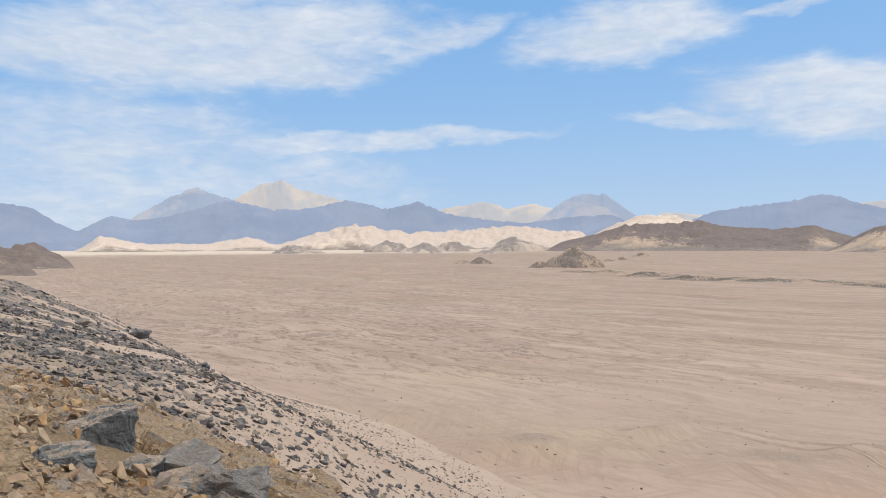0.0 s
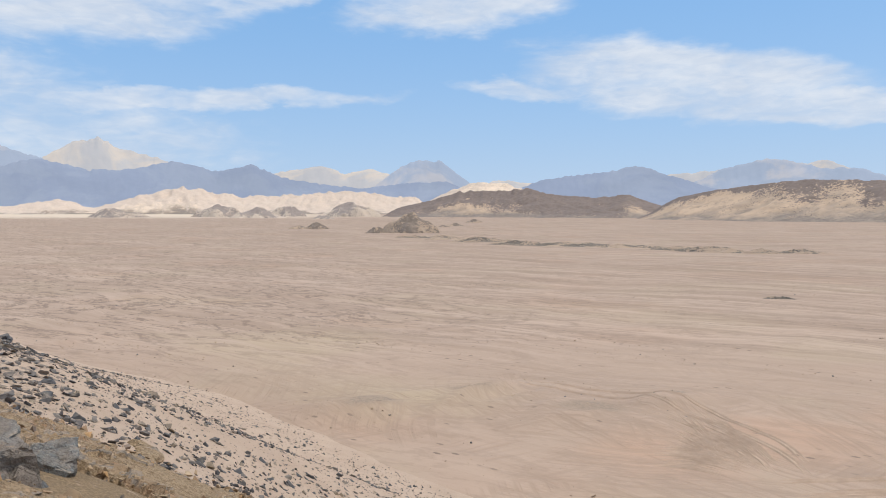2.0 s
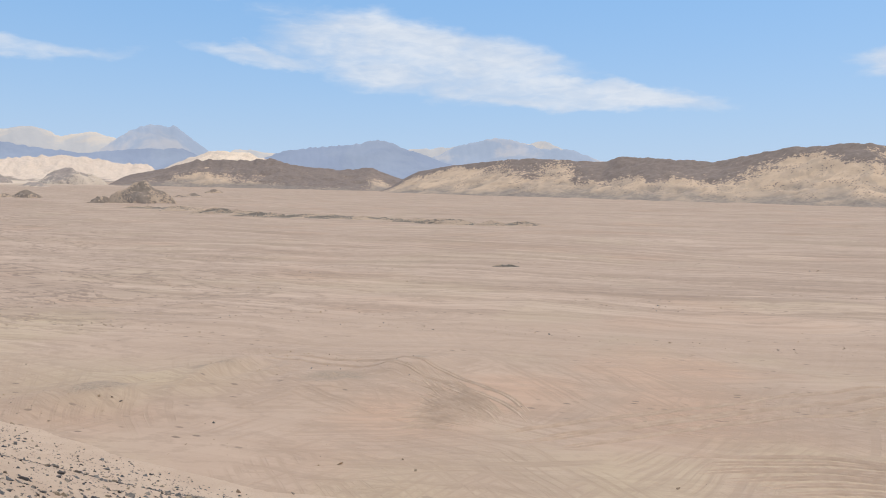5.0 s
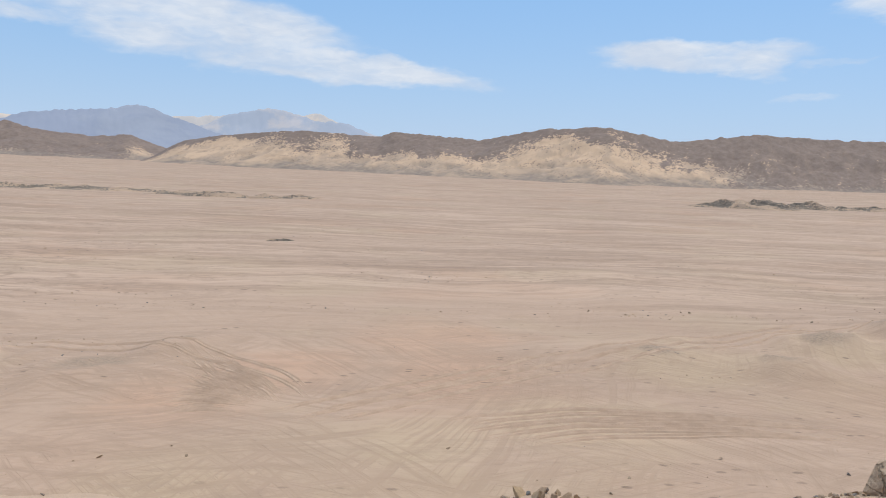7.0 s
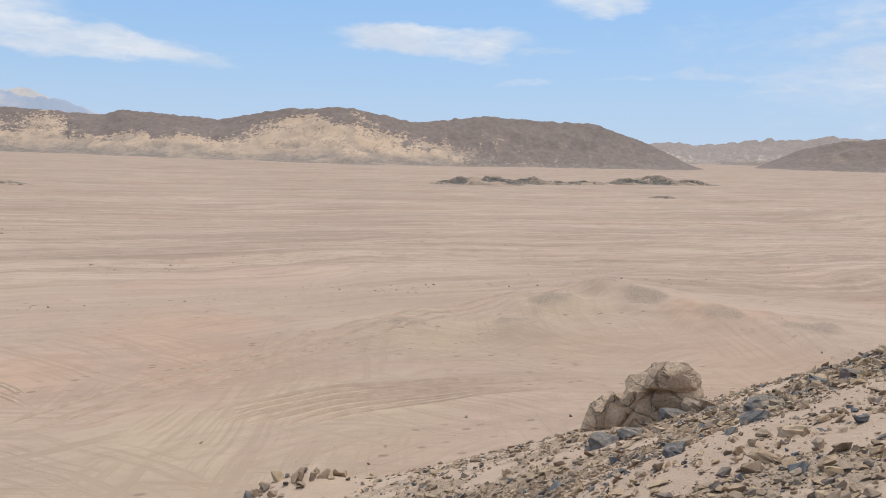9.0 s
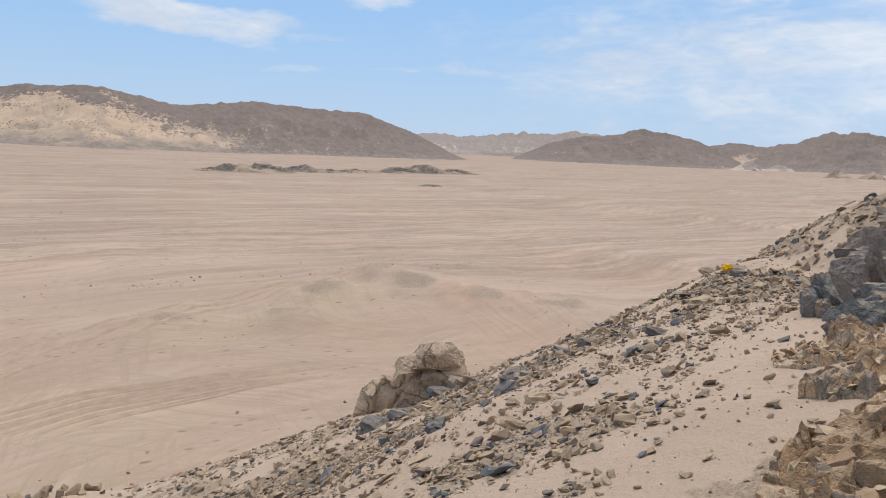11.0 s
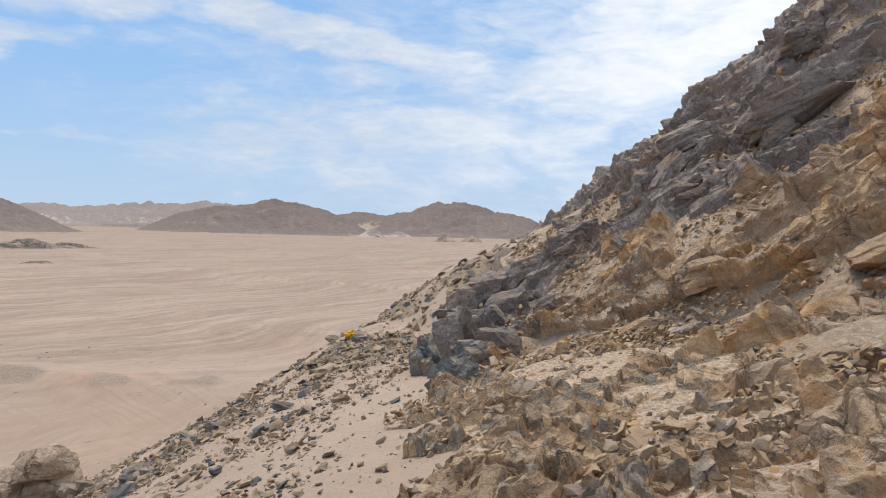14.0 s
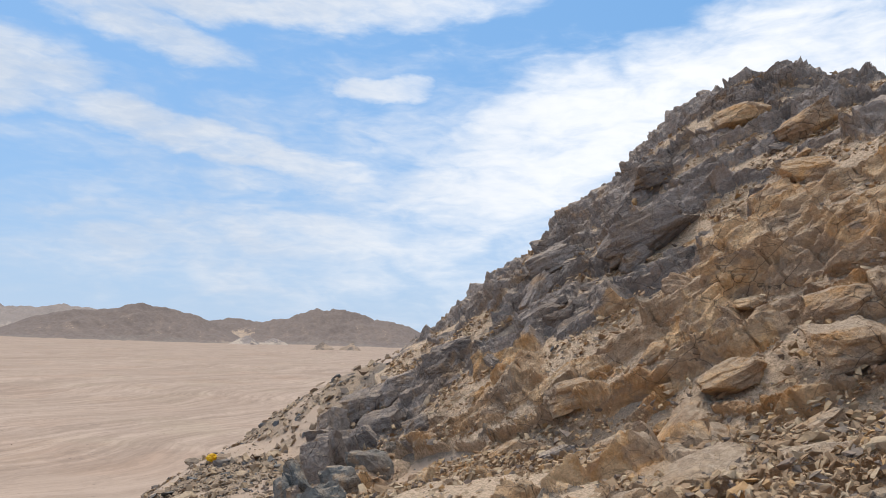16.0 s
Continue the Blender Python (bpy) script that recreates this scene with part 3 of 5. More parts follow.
def bed_coords(n, along, through_beds):
    """Coordinates stretched along the rock's bedding."""
    out = n.add("ShaderNodeCombineXYZ")
    for k, (d, s) in enumerate(((STRIKE, along), (ACROSS, along), (BED, through_beds))):
        v = n.add("ShaderNodeVectorMath", operation="DOT_PRODUCT")
        n.put(v.inputs[0], n.p), n.put(v.inputs[1], tuple(d * s))
        n.put(out.inputs[k], v.outputs["Value"])
    return out.outputs[0]


def bedrock(name, dark_low, dark_high, rub_low, rub_high, fill_low, fill_high):
    """Bedded rock: dark varnish or ochre by the attribute, tone by block, sand in the hollows."""
    m, n = material(name, 0.88)
    tone, dark, loose = attribute(n, "tone"), attribute(n, "dark"), attribute(n, "loose")
    grain = n.noise(n.p, 14.0, 6, 0.68)
    patch = n.noise(n.p, 1.3, 6, 0.6, 0.6)
    rust = n.noise(n.vec("ADD", n.p, (9, 4, 2)), 2.2, 5, 0.6)
    och = n.mix(n.ramp(tone, -0.8, 0.8), (0.53, 0.31, 0.16), (0.8, 0.53, 0.295))
    och = n.mix(n.math("MULTIPLY", n.ramp(rust, 0.48, 0.6), 0.8), och, (0.60, 0.315, 0.12))
    wide = n.noise(n.p, 0.55, 5, 0.6, 0.8)
    och = n.mix(n.math("MULTIPLY", n.ramp(wide, 0.45, 0.58), 0.6), och, (0.52, 0.365, 0.24))
    och = n.mix(n.math("MULTIPLY", n.ramp(patch, 0.47, 0.55), 0.6), och, (0.35, 0.26, 0.195))
    up = n.add("ShaderNodeSeparateXYZ")
    n.put(up.inputs[0], n.add("ShaderNodeNewGeometry").outputs["Normal"])
    och = n.mix(n.math("MULTIPLY", n.ramp(up.outputs[2], 0.55, 0.9), 0.5), och, n.mix(n.ramp(patch, 0.35, 0.65), (0.37, 0.30, 0.232), (0.56, 0.44, 0.325)))
    drk = n.mix(n.ramp(tone, -0.8, 0.8), dark_low, dark_high)
    drk = n.mix(n.math("MULTIPLY", n.ramp(patch, 0.5, 0.4), 0.5), drk, (0.33, 0.235, 0.165))
    drk = n.mix(n.math("MULTIPLY", n.ramp(rust, 0.56, 0.68), 0.6), drk, (0.46, 0.29, 0.155))
    rub = n.mix(n.ramp(tone, -0.8, 0.8), rub_low, rub_high)
    rub = n.mix(n.math("MULTIPLY", n.ramp(patch, 0.55, 0.66), 0.6), rub, (0.29, 0.225, 0.175))
    rub = n.mix(n.math("MULTIPLY", n.ramp(wide, 0.46, 0.56), 0.55), rub, n.mix(n.ramp(tone, -0.8, 0.8), (0.27, 0.185, 0.115), (0.46, 0.32, 0.2)))
    rub = n.mix(n.math("MULTIPLY", n.ramp(tone, 0.2, 0.3), n.ramp(tone, 0.62, 0.52, 0.0, 0.8)), rub, (0.30, 0.26, 0.218))
    rub = n.mix(n.math("MULTIPLY", n.ramp(tone, -0.25, -0.35), n.ramp(tone, -0.62, -0.52, 0.0, 0.8)), rub, (0.45, 0.275, 0.15))
    edge = n.math("ADD", dark, n.math("MULTIPLY", n.math("SUBTRACT", patch, 0.5), 1.3))
    edge = n.math("ADD", edge, n.math("MULTIPLY", tone, -0.3))
    bands = n.noise(bed_coords(n, 0.3, 1.3), 1.0, 5, 0.6, 0.5)
    edge = n.math("ADD", edge, n.math("MULTIPLY", n.math("SUBTRACT", bands, 0.5), 1.7))
    c = n.mix(n.ramp(edge, 0.4, 0.6), och, drk)
    c = n.mix(n.ramp(loose, 0.3, 0.7), c, rub)
    c = n.mix(n.math("MULTIPLY", n.ramp(grain, 0.62, 0.38), 0.45), c, n.mix(0.5, c, (0.05, 0.04, 0.03)))
    dust = n.math("MULTIPLY", n.ramp(up.outputs[2], 0.62, 0.93), n.ramp(n.math("ADD", patch, n.math("MULTIPLY", loose, 0.1)), 0.42, 0.58))
    c = n.mix(n.math("MULTIPLY", dust, n.math("MULTIPLY_ADD", loose, -0.35, 0.7)), c, n.mix(n.ramp(grain, 0.4, 0.6), (0.40, 0.29, 0.195), (0.56, 0.425, 0.305)))
    chips = n.noise(n.p, 26.0, 4, 0.75)
    chips = n.mix(n.ramp(chips, 0.42, 0.6), fill_high, fill_low)
    c = n.mix(n.ramp(n.math("ADD", attribute(n, "fill"), n.math("MULTIPLY", n.math("SUBTRACT", grain, 0.5), 0.9)), 0.4, 0.6), c, chips)
    solid_part = n.math("SUBTRACT", 1.0, attribute(n, "fill"), clamp=True)
    for size, wide_by, amount in ((2.2, 0.022, 0.65), (6.0, 0.03, 0.4)):
        split = n.cells(n.vec("ADD", bed_coords(n, size, size * 1.8), n.vec("MULTIPLY", n.noise(n.p, size * 0.6, 4, 0.6), (0.9, 0.9, 0.5))), 1.0, "DISTANCE_TO_EDGE")
        split = n.math("MULTIPLY", n.ramp(split, wide_by, 0.0), n.ramp(n.noise(n.p, size * 0.5, 3, 0.6), 0.42, 0.54))
        c = n.mix(n.math("MULTIPLY", n.math("MULTIPLY", split, solid_part), amount), c, (0.045, 0.036, 0.03))
    c = n.mix(n.math("MULTIPLY", n.ramp(n.noise(n.p, 60.0, 3, 0.7), 0.52, 0.68), 0.22), c, n.mix(0.6, c, (0.04, 0.032, 0.026)))
    c = n.mix(n.math("MULTIPLY", n.ramp(n.noise(n.vec("ADD", n.p, (3, 8, 1)), 48.0, 3, 0.7), 0.56, 0.7), 0.4), c, n.mix(0.5, c, (0.75, 0.62, 0.46)))
    n.put(n.shader.inputs["Base Color"], c)
    beds = n.noise(bed_coords(n, 2.2, 9.0), 1.0, 6, 0.65, 0.6)
    b = bump(n, beds, 0.5, 0.08)
    b = bump(n, n.noise(n.p, 5.0, 6, 0.7), 0.8, 0.10, b)
    crack = n.cells(n.vec("ADD", bed_coords(n, 4.5, 9.0), n.noise(n.p, 3.0, 4)), 1.0, "DISTANCE_TO_EDGE")
    b = bump(n, n.ramp(crack, 0.0, 0.05), 0.25, 0.03, b)
    flake = n.cells(n.vec("ADD", bed_coords(n, 11.0, 24.0), n.noise(n.p, 8.0, 3)), 1.0, "F1", "Color")
    b = bump(n, flake, 0.3, 0.025, b)
    b = bump(n, n.noise(n.p, 42.0, 4, 0.7), 0.7, 0.015, b)
    n.put(n.shader.inputs["Normal"], bump(n, grain, 0.8, 0.04, b))
    return m


def slope_sand():
    """Drifted sand with gravel and, by the attribute, dark or ochre grit."""
    m, n = material("slope_sand", 0.95)
    grit, dark = attribute(n, "grit"), attribute(n, "dark")
    fine = n.noise(n.p, 38.0, 5, 0.75)
    mid = n.noise(n.p, 3.5, 6, 0.65)
    big = n.noise(n.p, 0.5, 5, 0.6)
    c = n.mix(n.ramp(big, 0.3, 0.7), (0.44, 0.325, 0.24), (0.488, 0.367, 0.275))
    c = n.mix(n.math("MULTIPLY", n.ramp(fine, 0.54, 0.66), 0.45), c, (0.27, 0.205, 0.155))
    stony = n.mix(n.ramp(fine, 0.35, 0.7), (0.25, 0.19, 0.14), (0.45, 0.335, 0.235))
    stony = n.mix(n.math("MULTIPLY", n.ramp(dark, 0.4, 0.8), 0.75), stony, n.mix(n.ramp(fine, 0.35, 0.7), (0.12, 0.105, 0.095), (0.26, 0.22, 0.185)))
    stony = n.mix(n.ramp(dark, -0.3, -0.8), stony, n.mix(n.ramp(fine, 0.35, 0.7), (0.17, 0.12, 0.072), (0.34, 0.24, 0.142)))
    s = n.math("ADD", grit, n.math("MULTIPLY", n.math("SUBTRACT", mid, 0.5), 1.6))
    c = n.mix(n.ramp(s, 0.42, 0.62), c, stony)
    n.put(n.shader.inputs["Base Color"], c)
    n.put(n.shader.inputs["Normal"], bump(n, mid, 0.5, 0.10, bump(n, fine, 0.6, 0.03)))
    return m


M_STONE, M_STONE_PIECE = stone_mix("broken_stone", False, "scree"), stone_mix("broken_stone_piece", True, "scree")
M_SLATE, M_SLATE_PIECE = stone_mix("slaty_stone", False, "slate"), stone_mix("slaty_stone_piece", True, "slate")
M_RUBBLE, M_RUBBLE_PIECE = stone_mix("ochre_rubble", False, "rubble"), stone_mix("ochre_rubble_piece", True, "rubble")
M_BEDROCK = bedrock("bedrock", (0.215, 0.18, 0.16), (0.44, 0.365, 0.315), (0.38, 0.235, 0.13), (0.70, 0.475, 0.28), (0.42, 0.305, 0.205), (0.66, 0.49, 0.345))
M_LEDGE = bedrock("blue_grey_bedrock", (0.10, 0.105, 0.103), (0.235, 0.24, 0.23), (0.24, 0.155, 0.085), (0.44, 0.305, 0.175), (0.24, 0.165, 0.095), (0.41, 0.295, 0.18))
M_SLOPE = slope_sand()

# ---- the hillside on which the camera stands ----
FOOT = [(-70, 118), (-30, 80), (-13, 60), (-4, 50.2), (3, 37.2), (9, 26), (17, 15), (24, 9.5), (31, 4), (36, -3), (38, -14), (37, -30), (30, -55), (20, -90)]
RISE = [(-60, -3), (-2, -0.15), (0, 0.05), (3, 1.9), (8.5, 5.0), (14, 8.0), (17.3, 9.6), (20.5, 10.35), (24, 11.2), (30, 12.9), (60, 24)]


def uphill(x, y):
    """Distance uphill from the foot of the slope."""
    best, side = np.full(np.shape(x), 1e9), np.ones(np.shape(x))
    for (ax, ay), (bx, by) in zip(FOOT, FOOT[1:]):
        dx, dy = bx - ax, by - ay
        t = np.clip(((x - ax) * dx + (y - ay) * dy) / (dx * dx + dy * dy), 0, 1)
        ex, ey = x - ax - t * dx, y - ay - t * dy
        d = np.hypot(ex, ey)
        m = d < best - 1e-9
        side = np.where(m, np.where(dx * ey - dy * ex < 0, 1, -1), side)
        best = np.where(m, d, best)
    return best * side


def crag(x, y):
    """How far the rock outcrop stands above the slope."""
    c = np.clip(-(y + 6.6) + 0.05 * (x - 6), 0, None) * 0.78
    c = np.where(c > 5, 5 + 0.9 * (1 - np.exp(-(c - 5) / 0.9)), c)
    c = c + 0.22 * step(0.0, 0.7, c) * step(2.6, 0.9, c) * step(10.5, 8.5, x)
    return c * step(-9, 1, x)


def dip(x, y, cx, cy, size, deep):
    return deep * np.exp(-((x - cx) ** 2 + (y - cy) ** 2) / size ** 2)


def slope_z(x, y):
    s = uphill(x, y)
    knots = np.array(RISE)
    z = 0
    for o in (-0.8, -0.4, 0, 0.4, 0.8):
        z = z + np.interp(s + o, knots[:, 0], knots[:, 1]) / 5
    z = z - 1.75 * np.sin(np.pi * np.clip(s / 22, 0, 1)) * step(12, 32, y)
    z = z - dip(x, y, 7.5, 7, 6, 2.4) - dip(x, y, 2, 12, 6, 1.2) - dip(x, y, 0, 0, 3, 0.5) + dip(x, y, -4.5, 6, 3.46, 0.35) + dip(x, y, -0.8, 17.5, 5, 0.16)
    z = z + dip(x, y, 14.8, -6.2, 2.6, 0.55) - dip(x, y, 14, 1.5, 4, 0.7) - dip(x, y, 18.9, 1.0, 1.6, 0.35) + dip(x, y, 17, 10.6, 1.8, 0.95)
    z = z + crag(x, y) * step(3, 10, s) - 1.4 * step(8.0, 4.5, x) * step(-10.5, -14, y) + dip(x, y, 8.8, -13.0, 1.9, 0.5) + dip(x, y, 9.9, -10.7, 2.6, 0.2) - dip(x, y, 12.6, -8.6, 1.8, 0.4) + dip(x, y, 6.3, -13.4, 2.0, 0.1)
    e = 0.65 * x - 0.76 * y - 15.9
    return z - 0.45 * (np.sqrt(e * e + 1) + e) * step(0, 6, s)


def drift(x, y):
    """Across the bare sand drift that runs up between scree and rubble: 0.4 to 1.4 is sand."""
    return 0.506 * x + 0.862 * y + 0.13 * np.clip(x - 10, 0, 6) + 0.45 * fbm(x / 1.4, y / 1.4, 0, 4, 71)


def crest_side(x, y):
    return 0.65 * x - 0.76 * y


def bench_sand(x, y):
    """Pockets of bare sand on the bench."""
    return np.maximum(dip(x, y, 8.6, -6.3, 1.1, 1.0) * 0.9, dip(x, y, 5.1, -6.9, 0.5, 1.0) * 0.8) * step(0.25, 0.05, crag(x, y))


def scree(x, y):
    """How much broken stone covers the slope, 0 to 1."""
    s, f = uphill(x, y), drift(x, y)
    right = step(0.95, 1.6, f) * step(7, 11, x) + 0.8 * step(0.9, 1.4, f) * step(9, 6, x)
    right = np.maximum(right, step(4.2, 5.2, x + y) * step(-2.5, -4.5, y))
    right = right * np.clip(0.7 + 1.1 * fbm((x - y) / 2.2, (x + y) / 1.1, 0, 4, 41), 0.04, 1) * step(12, 4, y) * step(0.5, 7, s)
    rub = step(0.7, 0.2, f) * step(-1, 2, x) * step(2, -1, y) * (1 - np.clip(1.5 * bench_sand(x, y), 0, 1))
    u = uphill(x, y)
    left = step(7.5, 10, y) * step(0.5, 3, u) * (0.42 + 0.58 * step(0.12, 0.42, -x / np.maximum(y, 1) + 0.08 * fbm(x / 3, y / 3, 0, 2, 44))) * np.clip(0.9 + 1.6 * fbm((x + y) / 5, (x - y) / 2.2, 0, 4, 43), 0.04, 1)
    ledge = step(2, -1.5, x) * step(12, 8, y) * step(-1, 2, y)
    return np.clip(np.maximum(np.maximum(right, rub), np.maximum(left, ledge)), 0, 1)


def rock_dark(x, y):
    """Positive for dark rock, negative for ochre."""
    left = step(9, 15, y) * 1.0 - step(11, 8, y) * step(1, 4, y) * step(3, -2, x) * 1.0
    right = step(8.7, 12.0, crest_side(x, y) + 2.0 * fbm(x / 2.0, y / 2.0, 0, 3, 47)) * step(-4, -7, y) * step(6.2, 5.2, x + y)
    ochre_foot = step(9.7, 9.0, x) * step(1.5, 0.8, crag(x, y)) * step(-6.1, -6.6, y)
    return left + right * (1 - ochre_foot)


def rough_z(x, y, cover):
    """Small humps of the slope."""
    return (0.035 * fbm(x / 1.5, y / 1.5, 0, 3, 31) + 0.012 * cover * fbm(x / 0.35, y / 0.35, 0, 3, 33)) * step(-1, 2, uphill(x, y))


A2 = angles(-44, 166, 0.42, 4.0)
R2 = np.concatenate([[0.02, 0.3, 0.6, 0.9], 1.2 * 1.0148 ** np.arange(292)])
AA, RR = np.meshgrid(A2, R2)
HX, HY = RR * np.sin(AA), RR * np.cos(AA)
cov = scree(HX, HY)
under = 0.22 * step(0.4, -0.1, drift(HX, HY)) * step(0, 3, HX) * step(0, -2, HY)
hillside = sheet("hillside", HX, HY, slope_z(HX, HY) + rough_z(HX, HY, cov) - under, M_SLOPE, wrap=True, attrs={"grit": cov * (0.8 + 0.2 * step(0.6, 0.2, drift(HX, HY))) * (1 - 0.3 * step(7.5, 10, HY) + 0.25 * step(7.5, 10, HY) * step(0.25, 0.5, -HX / np.maximum(HY, 1))), "dark": rock_dark(HX, HY)})
tagged(hillside, "steep sandy hillside strewn with broken rock", "hillside", kind="structure")


def joints(v, seed, i=0, j=0):
    """Uneven cells along a line: index, position in the cell, distance to its nearer end."""
    zero = np.zeros(v.shape)
    i, j = zero + i, zero + j

    def edge(q):
        return q + 0.6 * (hashed(q, i, j, seed) - 0.5)
    k = np.floor(v)
    k = np.where(v < edge(k), k - 1, np.where(v >= edge(k + 1), k + 1, k))
    lo, hi = edge(k), edge(k + 1)
    return k, (v - lo) / (hi - lo), np.minimum(v - lo, hi - v)


def beds(a, c, b, thick, long, deep, seed, riser=0.36):
    """Jointed beds of rock: ledge-and-riser profile, value of each block, its facet, distance to the nearest joint."""
    zero = np.zeros(a.shape)
    k, f, gb = joints(b / thick + 0.3 * fbm(a / (long * 3), c / (deep * 3), 0, 2, seed + 1), seed + 2)
    m, fa, ga = joints(a / long + 9 * hashed(k, zero, zero, seed + 7) + 0.12 * fbm(b / thick, a / long, 0, 2, seed + 8), seed + 3, k)
    q, fc, gc = joints(c / deep + 9 * hashed(k, m, zero, seed + 9), seed + 4, k, m)
    h1, h3, h4, h5 = [hashed(k, m, q, seed + 11 + n) for n in range(4)]
    at = 1 - riser + 0.22 * value(a / long, k, 0, seed + 21)
    saw = np.where(f < at, 0.5 - f / at, (f - at) / (1 - at) - 0.5)
    facet = (h3 - 0.5) * (fa - 0.5) + (h4 - 0.5) * (f - 0.5) + (h5 - 0.5) * (fc - 0.5)
    gap = np.minimum(np.minimum(gb * thick, ga * long), gc * deep)
    return saw, h1 * 2 - 1, 2 * facet, gap


def bedded(x, y, z, amount, seed):
    """Displacement of bedded, jointed rock, and the tone of each block."""
    wx, wy, wz = [0.10 * fbm(x / 1.1, y / 1.1, z / 1.1, 3, seed + 60 + k) for k in range(3)]
    x, y, z = x + wx, y + wy, z + wz
    a, c, b = [x * d[0] + y * d[1] + z * d[2] for d in (STRIKE, ACROSS, BED)]
    s1, p1, l1, g1 = beds(a, c, b, 0.62, 1.7, 1.1, seed)
    s2, p2, l2, g2 = beds(a, c, b, 0.21, 0.62, 0.45, seed + 100)
    s3, p3, l3, g3 = beds(a, c, b, 0.075, 0.22, 0.17, seed + 200)
    d = 0.28 * s1 + (0.13 * p1 + 0.28 * l1) * step(0, 0.06, g1) - 0.05 * np.exp(-g1 / 0.02)
    d = d + 0.085 * s2 + (0.06 * p2 + 0.17 * l2) * step(0, 0.02, g2) - 0.03 * np.exp(-g2 / 0.012)
    d = d + 0.02 * s3 + (0.02 * p3 + 0.06 * l3) * step(0, 0.008, g3) + 0.035 * fbm(x / 0.3, y / 0.3, z / 0.3, 4, seed + 30)
    return d * amount, 0.5 * p1 + 0.4 * p2 + 0.25 * p3


def shattered(x, y, z, seed):
    """Displacement of rock broken small along its beds, and the tone of each piece."""
    wx, wy, wz = [0.08 * fbm(x / 0.5, y / 0.5, z / 0.5, 3, seed + 60 + k) for k in range(3)]
    x, y, z = x + wx, y + wy, z + wz
    a, c, b = [x * d[0] + y * d[1] + z * d[2] for d in (STRIKE, ACROSS, BED)]
    s1, p1, l1, g1 = beds(a, c, b, 0.17, 0.42, 0.32, seed)
    s2, p2, l2, g2 = beds(a, c, b, 0.06, 0.15, 0.12, seed + 100)
    d = 0.06 * s1 + (0.055 * p1 + 0.16 * l1) * step(0, 0.015, g1) - 0.025 * np.exp(-g1 / 0.012) + 0.02 * s2 + (0.02 * p2 + 0.075 * l2) * step(0, 0.006, g2)
    return d + 0.10 * fbm(x / 0.9, y / 0.9, z / 0.9, 4, seed + 48), 0.5 * p1 + 0.5 * p2


def normals(x, y, h=0.15):
    gx = (slope_z(x + h, y) - slope_z(x - h, y)) / (2 * h)
    gy = (slope_z(x, y + h) - slope_z(x, y - h)) / (2 * h)
    n = np.stack([-gx, -gy, np.ones_like(gx)])
    return n / np.linalg.norm(n, axis=0)


def sand_level(x, y, lo, seed):
    """How high sand and chips fill the hollows of the rock."""
    f = fbm(x / 1.1, y / 1.1, 0, 3, seed + 71)
    return np.where(lo > 0.5, 0.0 + 0.05 * f - 0.075 * step(5.8, 4.2, np.hypot(x, y)), -0.17 + 0.11 * f)


def rock_sheet(name, label, az, rad, n_az, n_r, strength, loose, seed, mat, amount=1.0, grey=0.0):
    """Bedrock over a stretch of the slope; where strength falls to 0 it dives under the sand."""
    AA, RR = np.meshgrid(np.radians(np.linspace(*az, n_az)), np.geomspace(*rad, n_r))
    x, y = RR * np.sin(AA), RR * np.cos(AA)
    k = strength(x, y)
    lo = loose(x, y)
    z = slope_z(x, y)
    nx, ny, nz = normals(x, y)
    d, tone = bedded(x, y, z, amount, seed)
    d = d - 0.09 * amount
    small, tone2 = shattered(x, y, z, seed + 40)
    d = np.where(lo > 0.5, small * min(1.0, amount ** 2) - 0.02, d) * np.minimum(k * 1.5, 1) + 0.06 * k - 0.7 * (1 - step(0, 0.45, k))
    tone = np.where(lo > 0.5, tone2, tone)
    level = sand_level(x, y, lo, seed) * min(1.0, amount)
    fill = step(-0.012, 0.02, level - (d - 0.06 * k))
    d = np.maximum(d, level + 0.06 * k + 0.012 * fbm(x / 0.12, y / 0.12, z / 0.12, 3, seed + 70) - 0.7 * (1 - step(0, 0.45, k)))
    ob = sheet(name, x + nx * d, y + ny * d, z + nz * d, mat, smooth=False, attrs={"tone": tone, "dark": rock_dark(x, y) + grey * (1 - lo), "loose": lo, "fill": fill}, keep=k > 0.02)
    return tagged(ob, label, "rock outcrop")


def crag_strength(x, y):
    f = drift(x, y)
    bench = step(0.75, 0.2, f) * step(0.5, 2.5, x)
    sandy = bench_sand(x, y)
    e = crest_side(x, y)
    patch = 0.5 * step(0.1, 0.5, fbm(x / 1.5, y / 1.5, 0, 3, 91)) * step(0.4, 0.1, crag(x, y)) 
    corner = step(5.5, 4.6, x + y + 0.5 * fbm(x / 1.3, y / 1.3, 0, 2, 93))
    return np.clip(bench - 1.3 * sandy - patch, 0, 1) * step(18.5, 17.0, e) * corner


def crag_loose(x, y):
    """1 where the rock is shattered rubble, 0 where it is solid."""
    solid = step(-0.1, 0.25, crag(x, y) + 0.25 * fbm(x / 1.2, y / 1.2, 0, 3, 95))
    solid = np.maximum(solid, step(0.45, 0.6, dip(x, y, 8.0, -4.9, 1.7, 1.0)))
    solid = np.maximum(solid, step(0.3, 0.45, dip(x, y, 3.0, -6.1, 1.7, 1.0) + 0.15 * fbm(x / 0.7, y / 0.7, 0, 3, 96)))
    return 1 - solid


def ledge_strength(x, y):
    return np.clip(step(0.15, 0.5, dip(x, y, -2.6, 6.0, 3.0, 1.15) + 0.12 * fbm(x / 0.9, y / 0.9, 0, 3, 97)), 0, 1)


